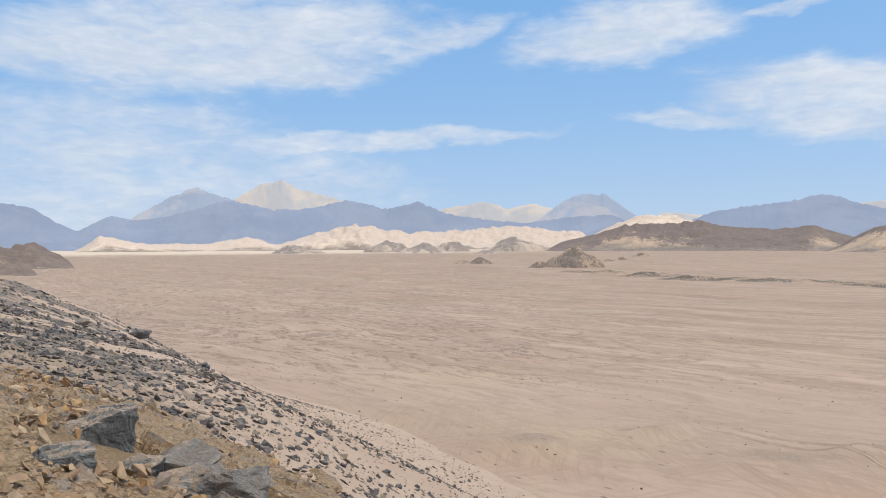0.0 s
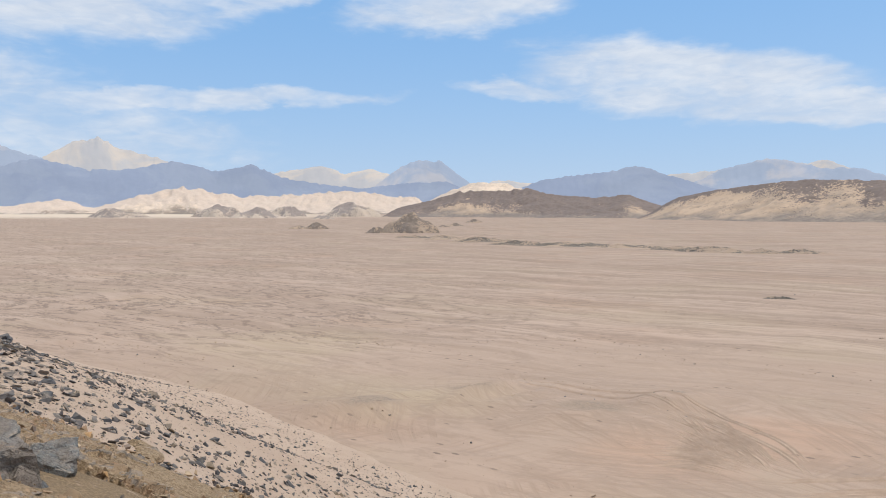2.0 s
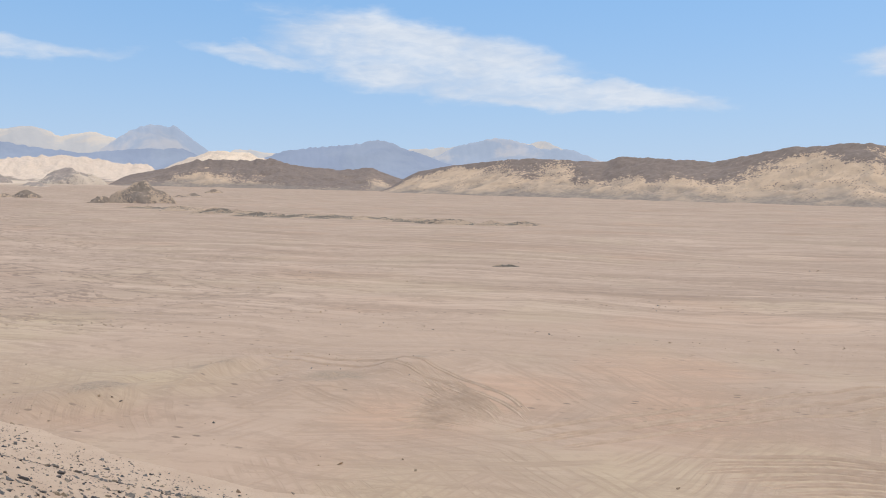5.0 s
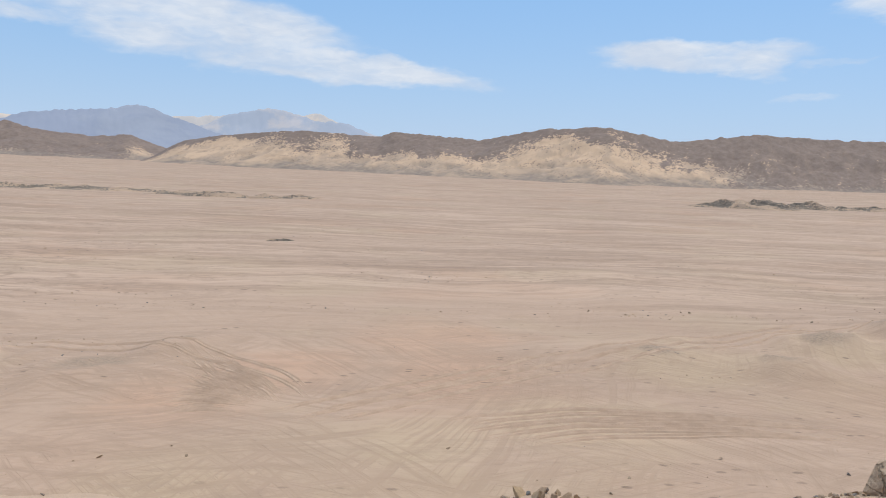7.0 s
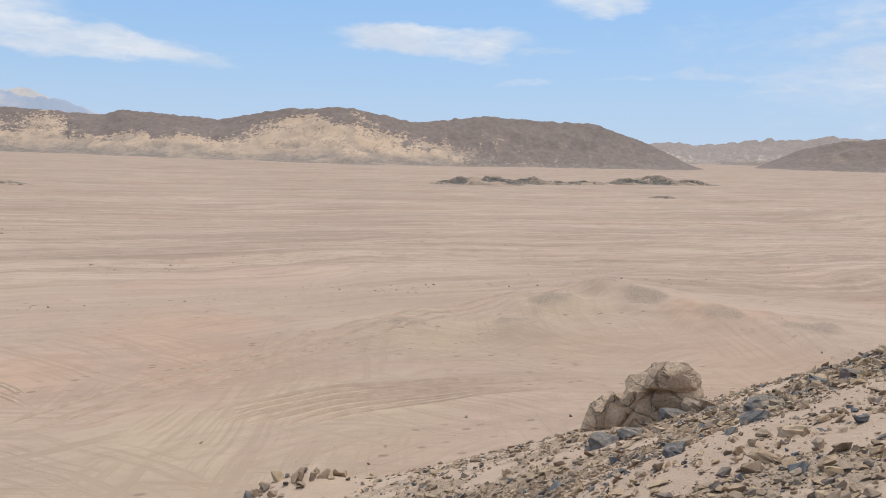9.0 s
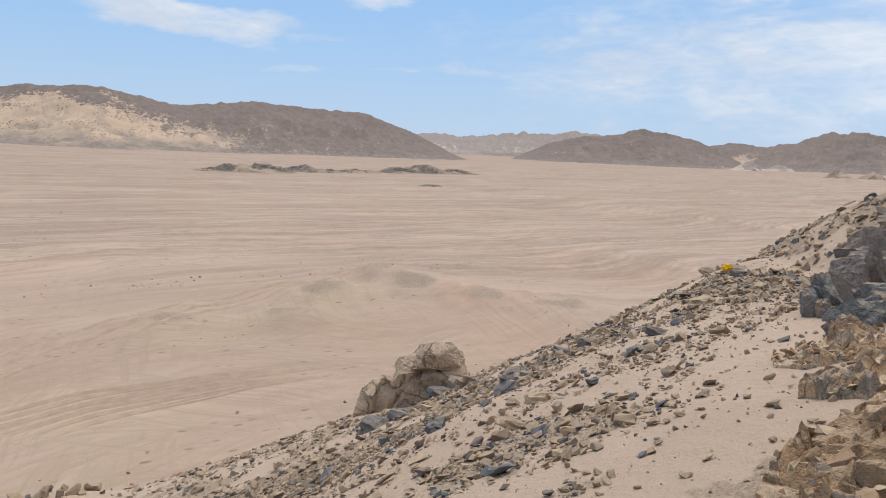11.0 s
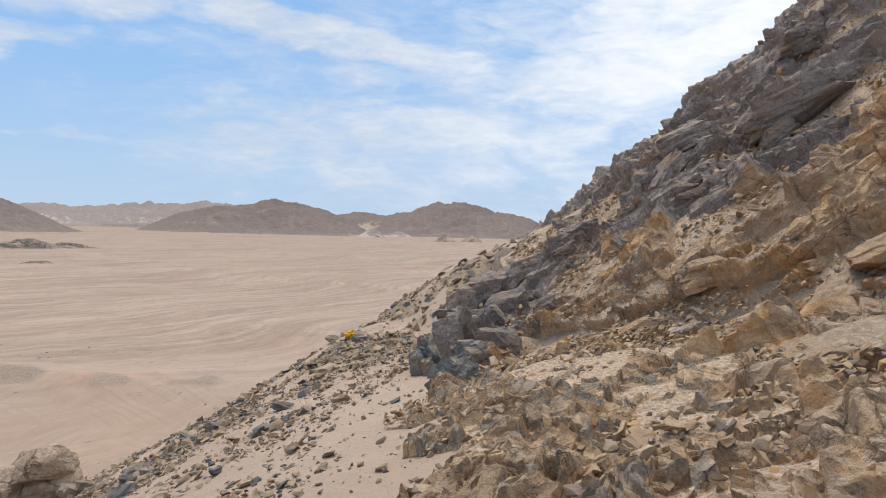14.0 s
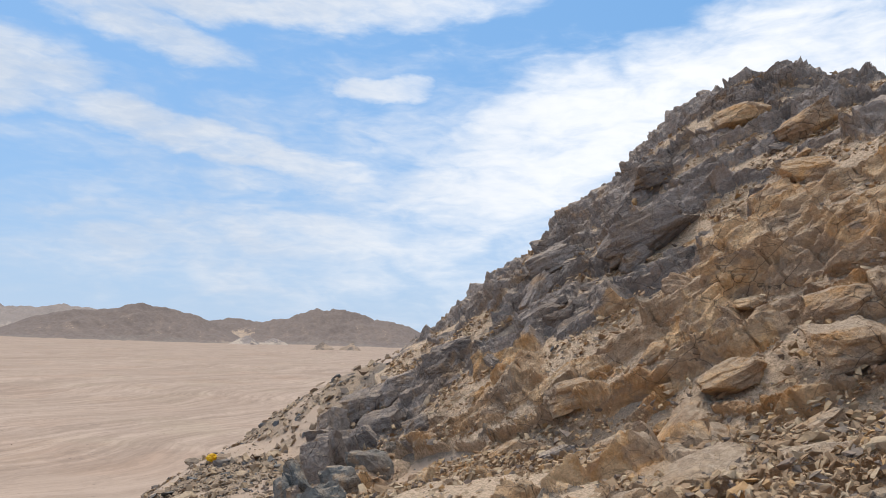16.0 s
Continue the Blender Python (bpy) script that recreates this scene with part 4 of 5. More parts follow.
def ledge_loose(x, y):
    solid = np.maximum(dip(x, y, -1.7, 5.9, 0.9, 1.0), dip(x, y, -2.7, 5.6, 0.7, 1.0))
    return 1 - step(0.35, 0.55, solid + 0.2 * fbm(x / 0.6, y / 0.6, 0, 2, 98))


outcrop = rock_sheet("rock_outcrop", "bedded ochre and dark grey rock outcrop with sandy ledges", (101, 163), (2.3, 21), 640, 860, crag_strength, crag_loose, 100, M_BEDROCK)
ledge = rock_sheet("rock_ledge", "blue-grey fractured rock ledge with ochre rubble", (-44, 4), (2.6, 11), 360, 240, ledge_strength, ledge_loose, 140, M_LEDGE, 0.75, 2.2)


# ---- stones ----
def stone_shape(seed, flat=0.6, points=10):
    """An angular stone about one metre long: the hull of random points."""
    rng = random.Random(seed)
    bm = bmesh.new()
    for _ in range(points):
        v = Vector((rng.gauss(0, 1), rng.gauss(0, 1), rng.gauss(0, 1))).normalized()
        k = max(abs(v.x), abs(v.y), abs(v.z)) ** 0.6
        bm.verts.new((v.x / k * 0.5, v.y / k * 0.36, v.z / k * 0.36 * flat))
    hull = bmesh.ops.convex_hull(bm, input=bm.verts)
    bmesh.ops.delete(bm, geom=list({g for g in hull["geom_interior"] + hull["geom_unused"] if isinstance(g, bmesh.types.BMVert)}), context="VERTS")
    bmesh.ops.triangulate(bm, faces=bm.faces)
    bm.verts.index_update()
    verts = np.array([v.co[:] for v in bm.verts])
    faces = np.array([[v.index for v in f.verts] for f in bm.faces])
    bm.free()
    return verts, faces


SHAPES = [stone_shape(500 + k, (0.45, 0.6, 0.8, 1.0)[k % 4]) for k in range(28)]
CHIPS = [stone_shape(540 + k, (0.45, 0.6, 0.8, 1.0)[k % 4], 7) for k in range(36)]


def tilted(rng, x, y, z, size, lean=0.26, normal=(0, 0, 1)):
    lay = Vector((0, 0, 1)).rotation_difference(Vector(normal)).to_matrix().to_4x4()
    turn = lay @ Euler((rng.gauss(0, lean), rng.gauss(0, lean), rng.uniform(0, 6.283))).to_matrix().to_4x4()
    return Matrix.Translation((x, y, z)) @ turn @ Matrix.Diagonal((size * rng.uniform(0.8, 1.3), size * rng.uniform(0.8, 1.2), size * rng.uniform(0.7, 1.2), 1))


def heap(name, label, places, mat, category="stones", parent=None):
    """Many stones as one mesh."""
    vs, fs, at = [], [], 0
    for k, m in enumerate(places):
        v, f = CHIPS[k % len(CHIPS)]
        a = np.array(m)
        vs.append(v @ a[:3, :3].T + a[:3, 3])
        fs.append(f + at)
        at += len(v)
    v, f = np.concatenate(vs), np.concatenate(fs)
    me = bpy.data.meshes.new(name)
    me.vertices.add(len(v))
    me.vertices.foreach_set("co", v.astype(np.float32).ravel())
    me.loops.add(f.size)
    me.loops.foreach_set("vertex_index", f.astype(np.int32).ravel())
    me.polygons.add(len(f))
    me.polygons.foreach_set("loop_start", np.arange(0, f.size, 3, dtype=np.int32))
    me.update(calc_edges=True)
    me.polygons.foreach_set("use_smooth", np.zeros(len(f), bool))
    me.materials.append(mat)
    ob = new(name, me)
    if parent:
        ob.parent = parent
    return tagged(ob, label, category if not parent else "", kind="stuff")


def top_z(x, y):
    return float(np.maximum(slope_z(np.array(x), np.array(y)), plain_z(np.array(x), np.array(y))))


def strew(seed, count, box, chance, small, large, sink=0.1, power=2.4, lean=0.26, lay=None, lift=0.0):
    """Stone places in a box of the plan, thinned by chance(x, y); sizes small to large, mostly small."""
    rng = random.Random(seed)
    n = np.random.RandomState(seed)
    xs, ys = n.uniform(box[0], box[1], count * 12), n.uniform(box[2], box[3], count * 12)
    keep = n.uniform(0, 1, count * 12) < chance(xs, ys)
    xs, ys = xs[keep][:count], ys[keep][:count]
    zs = np.maximum(slope_z(xs, ys) + rough_z(xs, ys, scree(xs, ys)), plain_z(xs, ys))
    lie = np.where((uphill(xs, ys) > 0.5), normals(xs, ys), np.array([[0.0], [0.0], [1.0]])).T
    out = []
    for x, y, z, n3 in zip(xs, ys, zs, lie):
        size = small + (large - small) * rng.random() ** power
        out.append(tilted(rng, x, y, z + lift + size * (0.18 - sink), size, lean, n3 if lay is None else lay))
    return out


def right_scree(x, y):
    open_slope = np.maximum(step(0.85, 1.3, drift(x, y)), step(4.4, 5.2, x + y) * step(-2.5, -4.5, y))
    return scree(x, y) * step(2, 13, uphill(x, y)) * open_slope * step(13, 5, y) * (crest_side(x, y) < 17.5) + 0.06 * (uphill(x, y) > 0.5) * (crest_side(x, y) < 17)


def left_scree(x, y):
    return scree(x, y) * step(7, 9, y) * (uphill(x, y) > 0.3)


def rubble(x, y):
    f = drift(x, y)
    return step(0.95, 0.15, f) * (crag_strength(x, y) > 0.4) * (1 - bench_sand(x, y)) * step(0.45, 0.05, crag(x, y)) * (np.hypot(x, y) > 2.2) * step(0.0, 2.0, x)


right = strew(1, 12000, (5, 22, -8, 9), right_scree, 0.03, 0.22, 0.0, power=4.0) + strew(8, 1700, (12, 32, -12, 13), right_scree, 0.06, 0.36, 0.12, power=2.8)
right += strew(7, 22000, (3, 14, -6, 6), right_scree, 0.016, 0.1, 0.0, power=2.4)
rub = strew(2, 14000, (0.5, 14, -9, 0), lambda x, y: rubble(x, y) * (0.2 + 0.8 * step(4.2, 6.2, np.hypot(x, y))), 0.02, 0.12, -0.2, power=3.4, lean=0.4, lay=BED, lift=0.035) + strew(9, 160, (0.5, 11, -8.5, -1), rubble, 0.12, 0.26, 0.05, power=2.6, lean=0.3, lay=BED, lift=0.04)
def on_ledges(x, y):
    """Chips gather where the beds step back."""
    z = slope_z(x, y)
    d, _ = bedded(x, y, z, 1.0, 100)
    return (d < sand_level(x, y, np.zeros(x.shape), 100) + 0.03) * (crag(x, y) > 0.2) * (x + y < 4.8) * (crest_side(x, y) < 15.5) * 0.8


rub += strew(12, 6000, (1.5, 14, -15, -6.4), on_ledges, 0.025, 0.15, 0.3, power=3.0, lean=0.4, lay=BED)
left = strew(3, 13000, (-40, 6, 19, 62), left_scree, 0.05, 0.36, 0.2, power=3.4) + strew(6, 14000, (-16, 5, 7.5, 22), left_scree, 0.025, 0.2, 0.1, power=2.8)
left += strew(13, 4500, (-14, 9, 22, 56), lambda x, y: 0.5 * (uphill(x, y) > 0.1) * (uphill(x, y) < 10), 0.03, 0.14, 0.1, power=3.0)
left += strew(11, 5000, (-9, 3, 7.5, 24), lambda x, y: 0.5 * (uphill(x, y) > 9), 0.02, 0.1, 0.14, power=3.0)
chips = strew(4, 7000, (-9, 1, 2.5, 9.5), lambda x, y: ledge_strength(x, y) * ledge_loose(x, y) + 0.7 * step(-2.5, -3.5, x) * step(9.0, 8.0, y), 0.03, 0.16, 0.05, power=2.8, lean=0.45, lift=0.05)


def plain_stones(x, y):
    u, v = 0.643 * x - 0.766 * y, 0.766 * x + 0.643 * y
    lines = step(0.35, 0.55, fbm(u / 22, v / 3, 0, 4, 55))
    near = step(-5, 1, uphill(x, y)) * 0.12
    return np.where(uphill(x, y) < 0.5, 0.003 + lines * step(20, 60, np.hypot(x, y)) * 0.9 + near, 0)


pebbles = strew(5, 7000, (-40, 120, -10, 130), plain_stones, 0.045, 0.26, 0.05, power=6)


# ---- single stones as parts, the rest joined ----
def shape_mesh(k, mat):
    v, f = SHAPES[k]
    me = bpy.data.meshes.new("stone")
    me.from_pydata(v.tolist(), [], f.tolist())
    me.materials.append(mat)
    return me


def rough_stone(k, mat):
    """One of the angular stones with broken, uneven faces."""
    v, f = SHAPES[k]
    bm = bmesh.new()
    vs = [bm.verts.new(p) for p in v]
    for t in f:
        bm.faces.new([vs[i] for i in t])
    bmesh.ops.subdivide_edges(bm, edges=bm.edges, cuts=1, use_grid_fill=True)
    off = Vector((k * 3.1, k * 1.7, 5.0))
    for w in bm.verts:
        w.co += Vector((noise.noise(w.co * 5 + off), noise.noise(w.co * 5 - off), noise.noise(w.co * 5 + off * 2))) * 0.075
    me = bpy.data.meshes.new("stone")
    bm.to_mesh(me)
    bm.free()
    me.materials.append(mat)
    return me


def stones(name, label, places, owner, here, mat, mat_piece, count=290):
    """The count largest stones by the point here become parts of owner, all others one heap."""
    worth = sorted(range(len(places)), key=lambda k: (places[k].translation - Vector(here)).length / places[k].to_scale().x)
    single = set(worth[:count])
    meshes = [rough_stone(k, mat_piece) for k in range(len(SHAPES))]
    for n, k in enumerate(sorted(single)):
        ob = new("stone", meshes[n % len(meshes)])
        ob.matrix_basis = places[k]
        ob.parent = owner
    heap(name, label, [m for k, m in enumerate(places) if k not in single], mat)


def part(name, me, parent, m=None, label=""):
    ob = new(name, me)
    ob.parent = parent
    if m is not None:
        ob.matrix_basis = parent.matrix_basis.inverted() @ m
    return tagged(ob, label)


def block_mesh(seed, mat, dark, sides=10, worn=0.05, tone=None, round_off=0.0):
    """A jointed rock block about one metre long, with chipped edges and rough faces."""
    rng = random.Random(seed)
    bm = bmesh.new()
    bmesh.ops.create_cube(bm, size=1)
    bmesh.ops.subdivide_edges(bm, edges=bm.edges, cuts=sides, use_grid_fill=True)
    cuts = []
    for _ in range(12):
        n = Vector((rng.gauss(0, 1), rng.gauss(0, 1), rng.gauss(0, 1))).normalized()
        cuts.append((n, rng.uniform(0.38, 0.58)))
    off = Vector((rng.uniform(0, 50), rng.uniform(0, 50), rng.uniform(0, 50)))
    for v in bm.verts:
        p = v.co.copy()
        p = p.lerp(p / (abs(p.x) ** 3.5 + abs(p.y) ** 3.5 + abs(p.z) ** 3.5) ** (1 / 3.5) * 0.52, round_off)
        for n, d in cuts:
            over = p.dot(n) - d
            if over > 0:
                p -= n * over
        r = noise.fractal(p * 2.6 + off, 0.8, 2.1, 5)
        p *= 1 + worn * 1.3 * r
        p += Vector((noise.noise(p * 6 + off), noise.noise(p * 6 - off), noise.noise(p * 6 + off * 2))) * 0.025
        v.co = p
    co = np.array([v.co[:] for v in bm.verts]) + seed % 17
    _, pick, facet, gap = beds(co[:, 0], co[:, 1], co[:, 2], 0.28, 0.5, 0.45, seed)
    for v, p, f, g in zip(bm.verts, pick, facet, gap):
        v.co *= 1 + worn * (0.8 * float(p) + 2.0 * float(f) - 1.2 * math.exp(-float(g) / 0.02))
    me = bpy.data.meshes.new("rock_block")
    bm.to_mesh(me)
    bm.free()
    for key, val in (("dark", dark), ("tone", rng.uniform(-0.5, 0.6) if tone is None else tone), ("loose", 0.0), ("fill", 0.0)):
        me.attributes.new(key, "FLOAT", "POINT").data.foreach_set("value", np.full(len(me.vertices), val, np.float32))
    me.materials.append(mat)
    return me


OCHRE = [block_mesh(700 + k, M_BEDROCK, 0.1) for k in range(7)]
DARK = [block_mesh(720 + k, M_BEDROCK, 1.5, tone=-0.5 + 0.12 * k) for k in range(7)]


GREY = [block_mesh(740 + k, M_LEDGE, 1.6, tone=0.3 + 0.15 * k) for k in range(5)]


def bed_frame(x, y, z, size, rng, jitter=0.14):
    basis = Matrix((STRIKE, ACROSS, BED)).transposed().to_4x4()
    wob = Euler((rng.gauss(0, jitter), rng.gauss(0, jitter), rng.gauss(0, jitter))).to_matrix().to_4x4()
    return Matrix.Translation((x, y, z)) @ basis @ wob @ Matrix.Diagonal((*size, 1))


rng = random.Random(77)
spots = []
while len(spots) < 46:
    x, y = rng.uniform(2.5, 15), rng.uniform(-15, -6.4)
    if 8.0 < crest_side(x, y) < 14.7 and y > -11.8 and x + y < 4.4:
        spots.append((x, y))
for k, (x, y) in enumerate(spots):
    s = 0.22 + 0.42 * rng.random() ** 2.0
    z = float(slope_z(np.array(x), np.array(y)))
    dark = float(rock_dark(np.array(x), np.array(y))) > 0.5
    part("rock_block", (DARK if dark else OCHRE)[k % 7], outcrop, bed_frame(x, y, z - 0.06, (s * 1.35, s * 1.0, s * rng.uniform(0.5, 0.95)), rng, 0.3))
# larger slabs on the bench below the crag: place, length, depth, thickness, dark
for k, (x, y, lift, a, b, c, dark) in enumerate([
        (3.6, -5.5, -0.05, 1.3, 1.0, 0.5, 0), (4.35, -7.15, 0.05, 1.0, 0.8, 0.42, 0), (3.2, -7.3, 0.05, 1.1, 0.8, 0.5, 0), (2.7, -5.9, -0.05, 1.0, 0.8, 0.5, 0), (3.2, -6.5, 0.0, 0.9, 0.7, 0.35, 0),
        (5.4, -6.6, 0.05, 0.7, 0.5, 0.25, 0), (6.0, -6.3, 0.05, 0.6, 0.45, 0.22, 1), (4.9, -5.4, 0.02, 0.8, 0.5, 0.22, 0), (6.8, -6.4, 0.05, 0.55, 0.4, 0.2, 0), (4.2, -4.5, 0.0, 0.7, 0.6, 0.25, 0),
        (4.6, -3.1, 0.0, 0.45, 0.35, 0.25, 0), (5.3, -3.6, 0.0, 0.4, 0.3, 0.22, 1), (3.9, -2.9, 0.0, 0.4, 0.35, 0.25, 0)]):
    z = float(slope_z(np.array(x), np.array(y)))
    part("rock_slab", (DARK if dark else OCHRE)[k % 7], outcrop, bed_frame(x, y, z + lift, (a * 0.7, b * 0.7, c * 0.75), rng, 0.14))
# the big blocks that stand out of the crag: place, length, depth, thickness, dark
for k, (x, y, lift, a, b, c, dark) in enumerate([(7.3, -9.6, 0.15, 1.7, 0.75, 0.6, 1), (5.7, -11.4, 0.05, 0.9, 0.8, 0.5, 0), (7.2, -12.0, 0.05, 1.0, 0.7, 0.5, 0), (9.6, -9.7, 0.05, 1.0, 0.7, 0.5, 1), (8.4, -11.0, 0.05, 0.9, 0.7, 0.45, 1), (10.6, -8.2, 0.05, 0.8, 0.6, 0.45, 1)]):
    z = float(slope_z(np.array(x), np.array(y)))
    part("rock_block", (DARK if dark else OCHRE)[(k + 3) % 7], outcrop, bed_frame(x, y, z + lift, (a, b, c), rng, 0.08))
# the dark buttress beside the sand drift: slabs that stand nearly upright
rng = random.Random(53)
for k, (x, y, w, d, h, tone) in enumerate([(9.3, -4.66, 0.5, 0.26, 0.75, 1), (9.2, -4.45, 0.3, 0.2, 0.5, 1), (7.3, -4.0, 0.42, 0.34, 0.62, 1), (7.5, -4.25, 0.4, 0.3, 0.5, 1), (10.3, -5.6, 0.7, 0.5, 0.95, 0), (9.9, -5.3, 0.4, 0.3, 0.9, 0),
                                           (12.2, -6.6, 0.75, 0.5, 0.95, 0), (11.4, -6.2, 0.6, 0.45, 0.9, 0), (11.0, -6.5, 0.7, 0.5, 0.6, 0), (9.5, -5.9, 0.55, 0.45, 0.45, 1), (10.9, -6.9, 0.9, 0.55, 0.5, 0), (8.4, -4.9, 0.5, 0.36, 0.5, 1),
                                           (12.1, -7.4, 0.9, 0.6, 0.6, 0), (11.6, -7.7, 0.9, 0.6, 0.55, 0), (8.0, -4.5, 0.3, 0.26, 0.4, 1), (10.6, -6.1, 0.5, 0.4, 0.7, 0)]):
    z = float(slope_z(np.array(x), np.array(y)))
    part("rock_block", GREY[k % 5] if tone else DARK[k % 7], outcrop, pose(x, y, z + 0.12 * h, rng.gauss(2, 8), 16 + rng.gauss(0, 8), 30 + rng.gauss(0, 18)) @ Matrix.Diagonal((w, d, h, 1)))
for k in range(12):
    u = k / 11
    x, y = 7.3 + 4.2 * u + rng.gauss(0, 0.15), -4.05 - 2.2 * u + rng.gauss(0, 0.15)
    z = float(slope_z(np.array(x), np.array(y)))
    part("rock_block", GREY[k % 5] if k % 2 else DARK[k % 7], outcrop, pose(x, y, z, rng.gauss(4, 14), 20 + rng.gauss(0, 14), 25 + rng.gauss(0, 40)) @ Matrix.Diagonal((rng.uniform(0.15, 0.3), rng.uniform(0.14, 0.25), rng.uniform(0.25, 0.4), 1)))
# blue-grey blocks of the near ledge: place, size, turn
for k, (x, y, lift, w, d, h, turn) in enumerate([(-2.82, 5.9, 0.02, 0.55, 0.42, 0.5, 25), (-2.6, 4.85, 0.0, 0.42, 0.34, 0.3, 40), (-2.15, 6.05, 0.02, 0.62, 0.5, 0.5, 20), (-1.92, 5.55, 0.0, 0.5, 0.42, 0.42, 35), (-1.8, 6.3, -0.02, 0.5, 0.4, 0.42, 10), (-2.35, 5.5, -0.05, 0.42, 0.35, 0.3, 55), (-3.3, 7.2, 0.0, 0.45, 0.35, 0.3, 30)]):
    z = float(slope_z(np.array(x), np.array(y)))
    part("rock_block", GREY[k % 5], ledge, pose(x, y, z + lift, 6 * (k % 3) - 6, 8 - 5 * (k % 4), turn) @ Matrix.Diagonal((w, d, h, 1)))

stones("scree", "angular grey, brown and tan scree half buried in sand", right, hillside, (4, -1, 11), M_STONE, M_STONE_PIECE)
stones("rubble", "sharp tan and brown rock rubble on the bench", rub, outcrop, (2, -2, 11), M_RUBBLE, M_RUBBLE_PIECE, 250)
stones("dark_scree", "dark grey slaty scree on pale sand", left, hillside, (-4, 12, 10), M_SLATE, M_SLATE_PIECE, 250)
heap("ledge_chips", "small ochre rock fragments on the ledge", chips, M_RUBBLE)
heap("plain_pebbles", "scattered brown pebbles on the sand plain", pebbles, M_STONE)


# ---- the leaning rock tower on the slope ----
def pale_rock():
    m, n = material("pale_sandstone", 0.9)
    grain = n.noise(n.p, 11.0, 6, 0.65)
    patch = n.noise(n.p, 1.6, 5, 0.6, 0.5)
    c = n.mix(n.ramp(patch, 0.35, 0.65), (0.46, 0.335, 0.234), (0.57, 0.43, 0.306))
    c = n.mix(n.math("MULTIPLY", n.ramp(grain, 0.6, 0.4), 0.35), c, (0.24, 0.18, 0.135))
    n.put(n.shader.inputs["Base Color"], c)
    crack = n.cells(n.vec("ADD", n.vec("MULTIPLY", n.p, (0.6, 0.6, 1.0)), n.noise(n.p, 0.9, 5, 0.6)), 1.1, "DISTANCE_TO_EDGE")
    b = bump(n, n.ramp(crack, 0.0, 0.025), 1.0, 0.12, bump(n, n.noise(n.p, 3.0, 6, 0.65, 0.5), 0.9, 0.2))
    n.put(n.shader.inputs["Normal"], bump(n, grain, 0.6, 0.05, b))
    return m


M_TOWER = pale_rock()
TX, TY, TZ = 20.3, 0.75, 4.2


def worn_block(seed, mat, power=4.0, cuts=8):
    """A weathered sandstone block about one metre long: rounded edges, a few broken faces, shallow pits."""
    rng = random.Random(seed)
    bm = bmesh.new()
    bmesh.ops.create_cube(bm, size=1)
    bmesh.ops.subdivide_edges(bm, edges=bm.edges, cuts=15, use_grid_fill=True)
    planes = [(Vector((rng.gauss(0, 1), rng.gauss(0, 1), rng.gauss(0, 1))).normalized(), rng.uniform(0.38, 0.52)) for _ in range(cuts + 6)]
    off = Vector((rng.uniform(0, 50), rng.uniform(0, 50), rng.uniform(0, 50)))
    for v in bm.verts:
        p = v.co / (abs(v.co.x) ** power + abs(v.co.y) ** power + abs(v.co.z) ** power) ** (1 / power) * 0.52
        for n, d in planes:
            over = p.dot(n) - d
            if over > 0:
                p -= n * over * 0.9
        p *= 1 + 0.07 * noise.fractal(p * 1.8 + off, 1.0, 2.0, 4)
        ledge_line = noise.noise(Vector((p.x * 0.8, p.y * 0.8, p.z * 5.0)) + off)
        p *= 1 - 0.05 * max(0.0, 1 - abs(ledge_line) / 0.06) * (0.5 - abs(p.z) > 0)
        v.co = p
    me = bpy.data.meshes.new("rock_block")
    bm.to_mesh(me)
    bm.free()
    me.materials.append(mat)
    return me


tower = tagged(new("rock_tower"), "weathered tan sandstone tower of stacked blocks on the slope", "rock")
tower.location = (TX, TY, TZ)
side, out, up3 = Vector((0.035, -1.0, 0)).normalized(), Vector((1.0, 0.035, 0)), Vector((0, 0, 1))   # right, away and up as one looks down the slope
for k, (nm, r, a, h, w, d, t, lean) in enumerate([
        ("foot_block", -1.78, 0.0, 0.5, 0.6, 1.0, 1.15, -12), ("foot_block", -1.22, 0.05, 0.6, 0.8, 1.1, 1.2, -22), ("core_block", -0.25, 0.4, 0.35, 1.9, 1.4, 1.1, 10), ("base_block", -0.42, 0.1, 0.86, 1.05, 1.2, 0.95, -6),
        ("neck_block", -0.78, 0.1, 1.25, 0.66, 1.0, 0.7, 20), ("chest_block", 0.2, 0.15, 1.5, 1.45, 1.2, 0.82, 8), ("shoulder_block", -0.58, 0.15, 1.73, 0.78, 0.95, 0.52, 22), ("head_block", 0.2, 0.1, 2.0, 1.22, 1.05, 0.84, -7)]):
    c = tower.location + side * (r * 0.93 - 0.06) + out * a + up3 * (h * 0.97)
    m = Matrix.Translation(c) @ Matrix((side, out, up3)).transposed().to_4x4() @ pose(0, 0, 0, 0, -lean, 4 * k - 10) @ Matrix.Diagonal((w * 1.16, d * 1.1, t * 1.2, 1))
    part(nm, worn_block(800 + k, M_TOWER, 9.0), tower, m)

# a knot of upright stones at the toe of the slope
knot = tagged(new("rock_cluster"), "cluster of upright brown stones at the foot of the slope", "rocks")
knot.location = (15.9, 10.7, top_z(15.9, 10.7))
rng = random.Random(5)
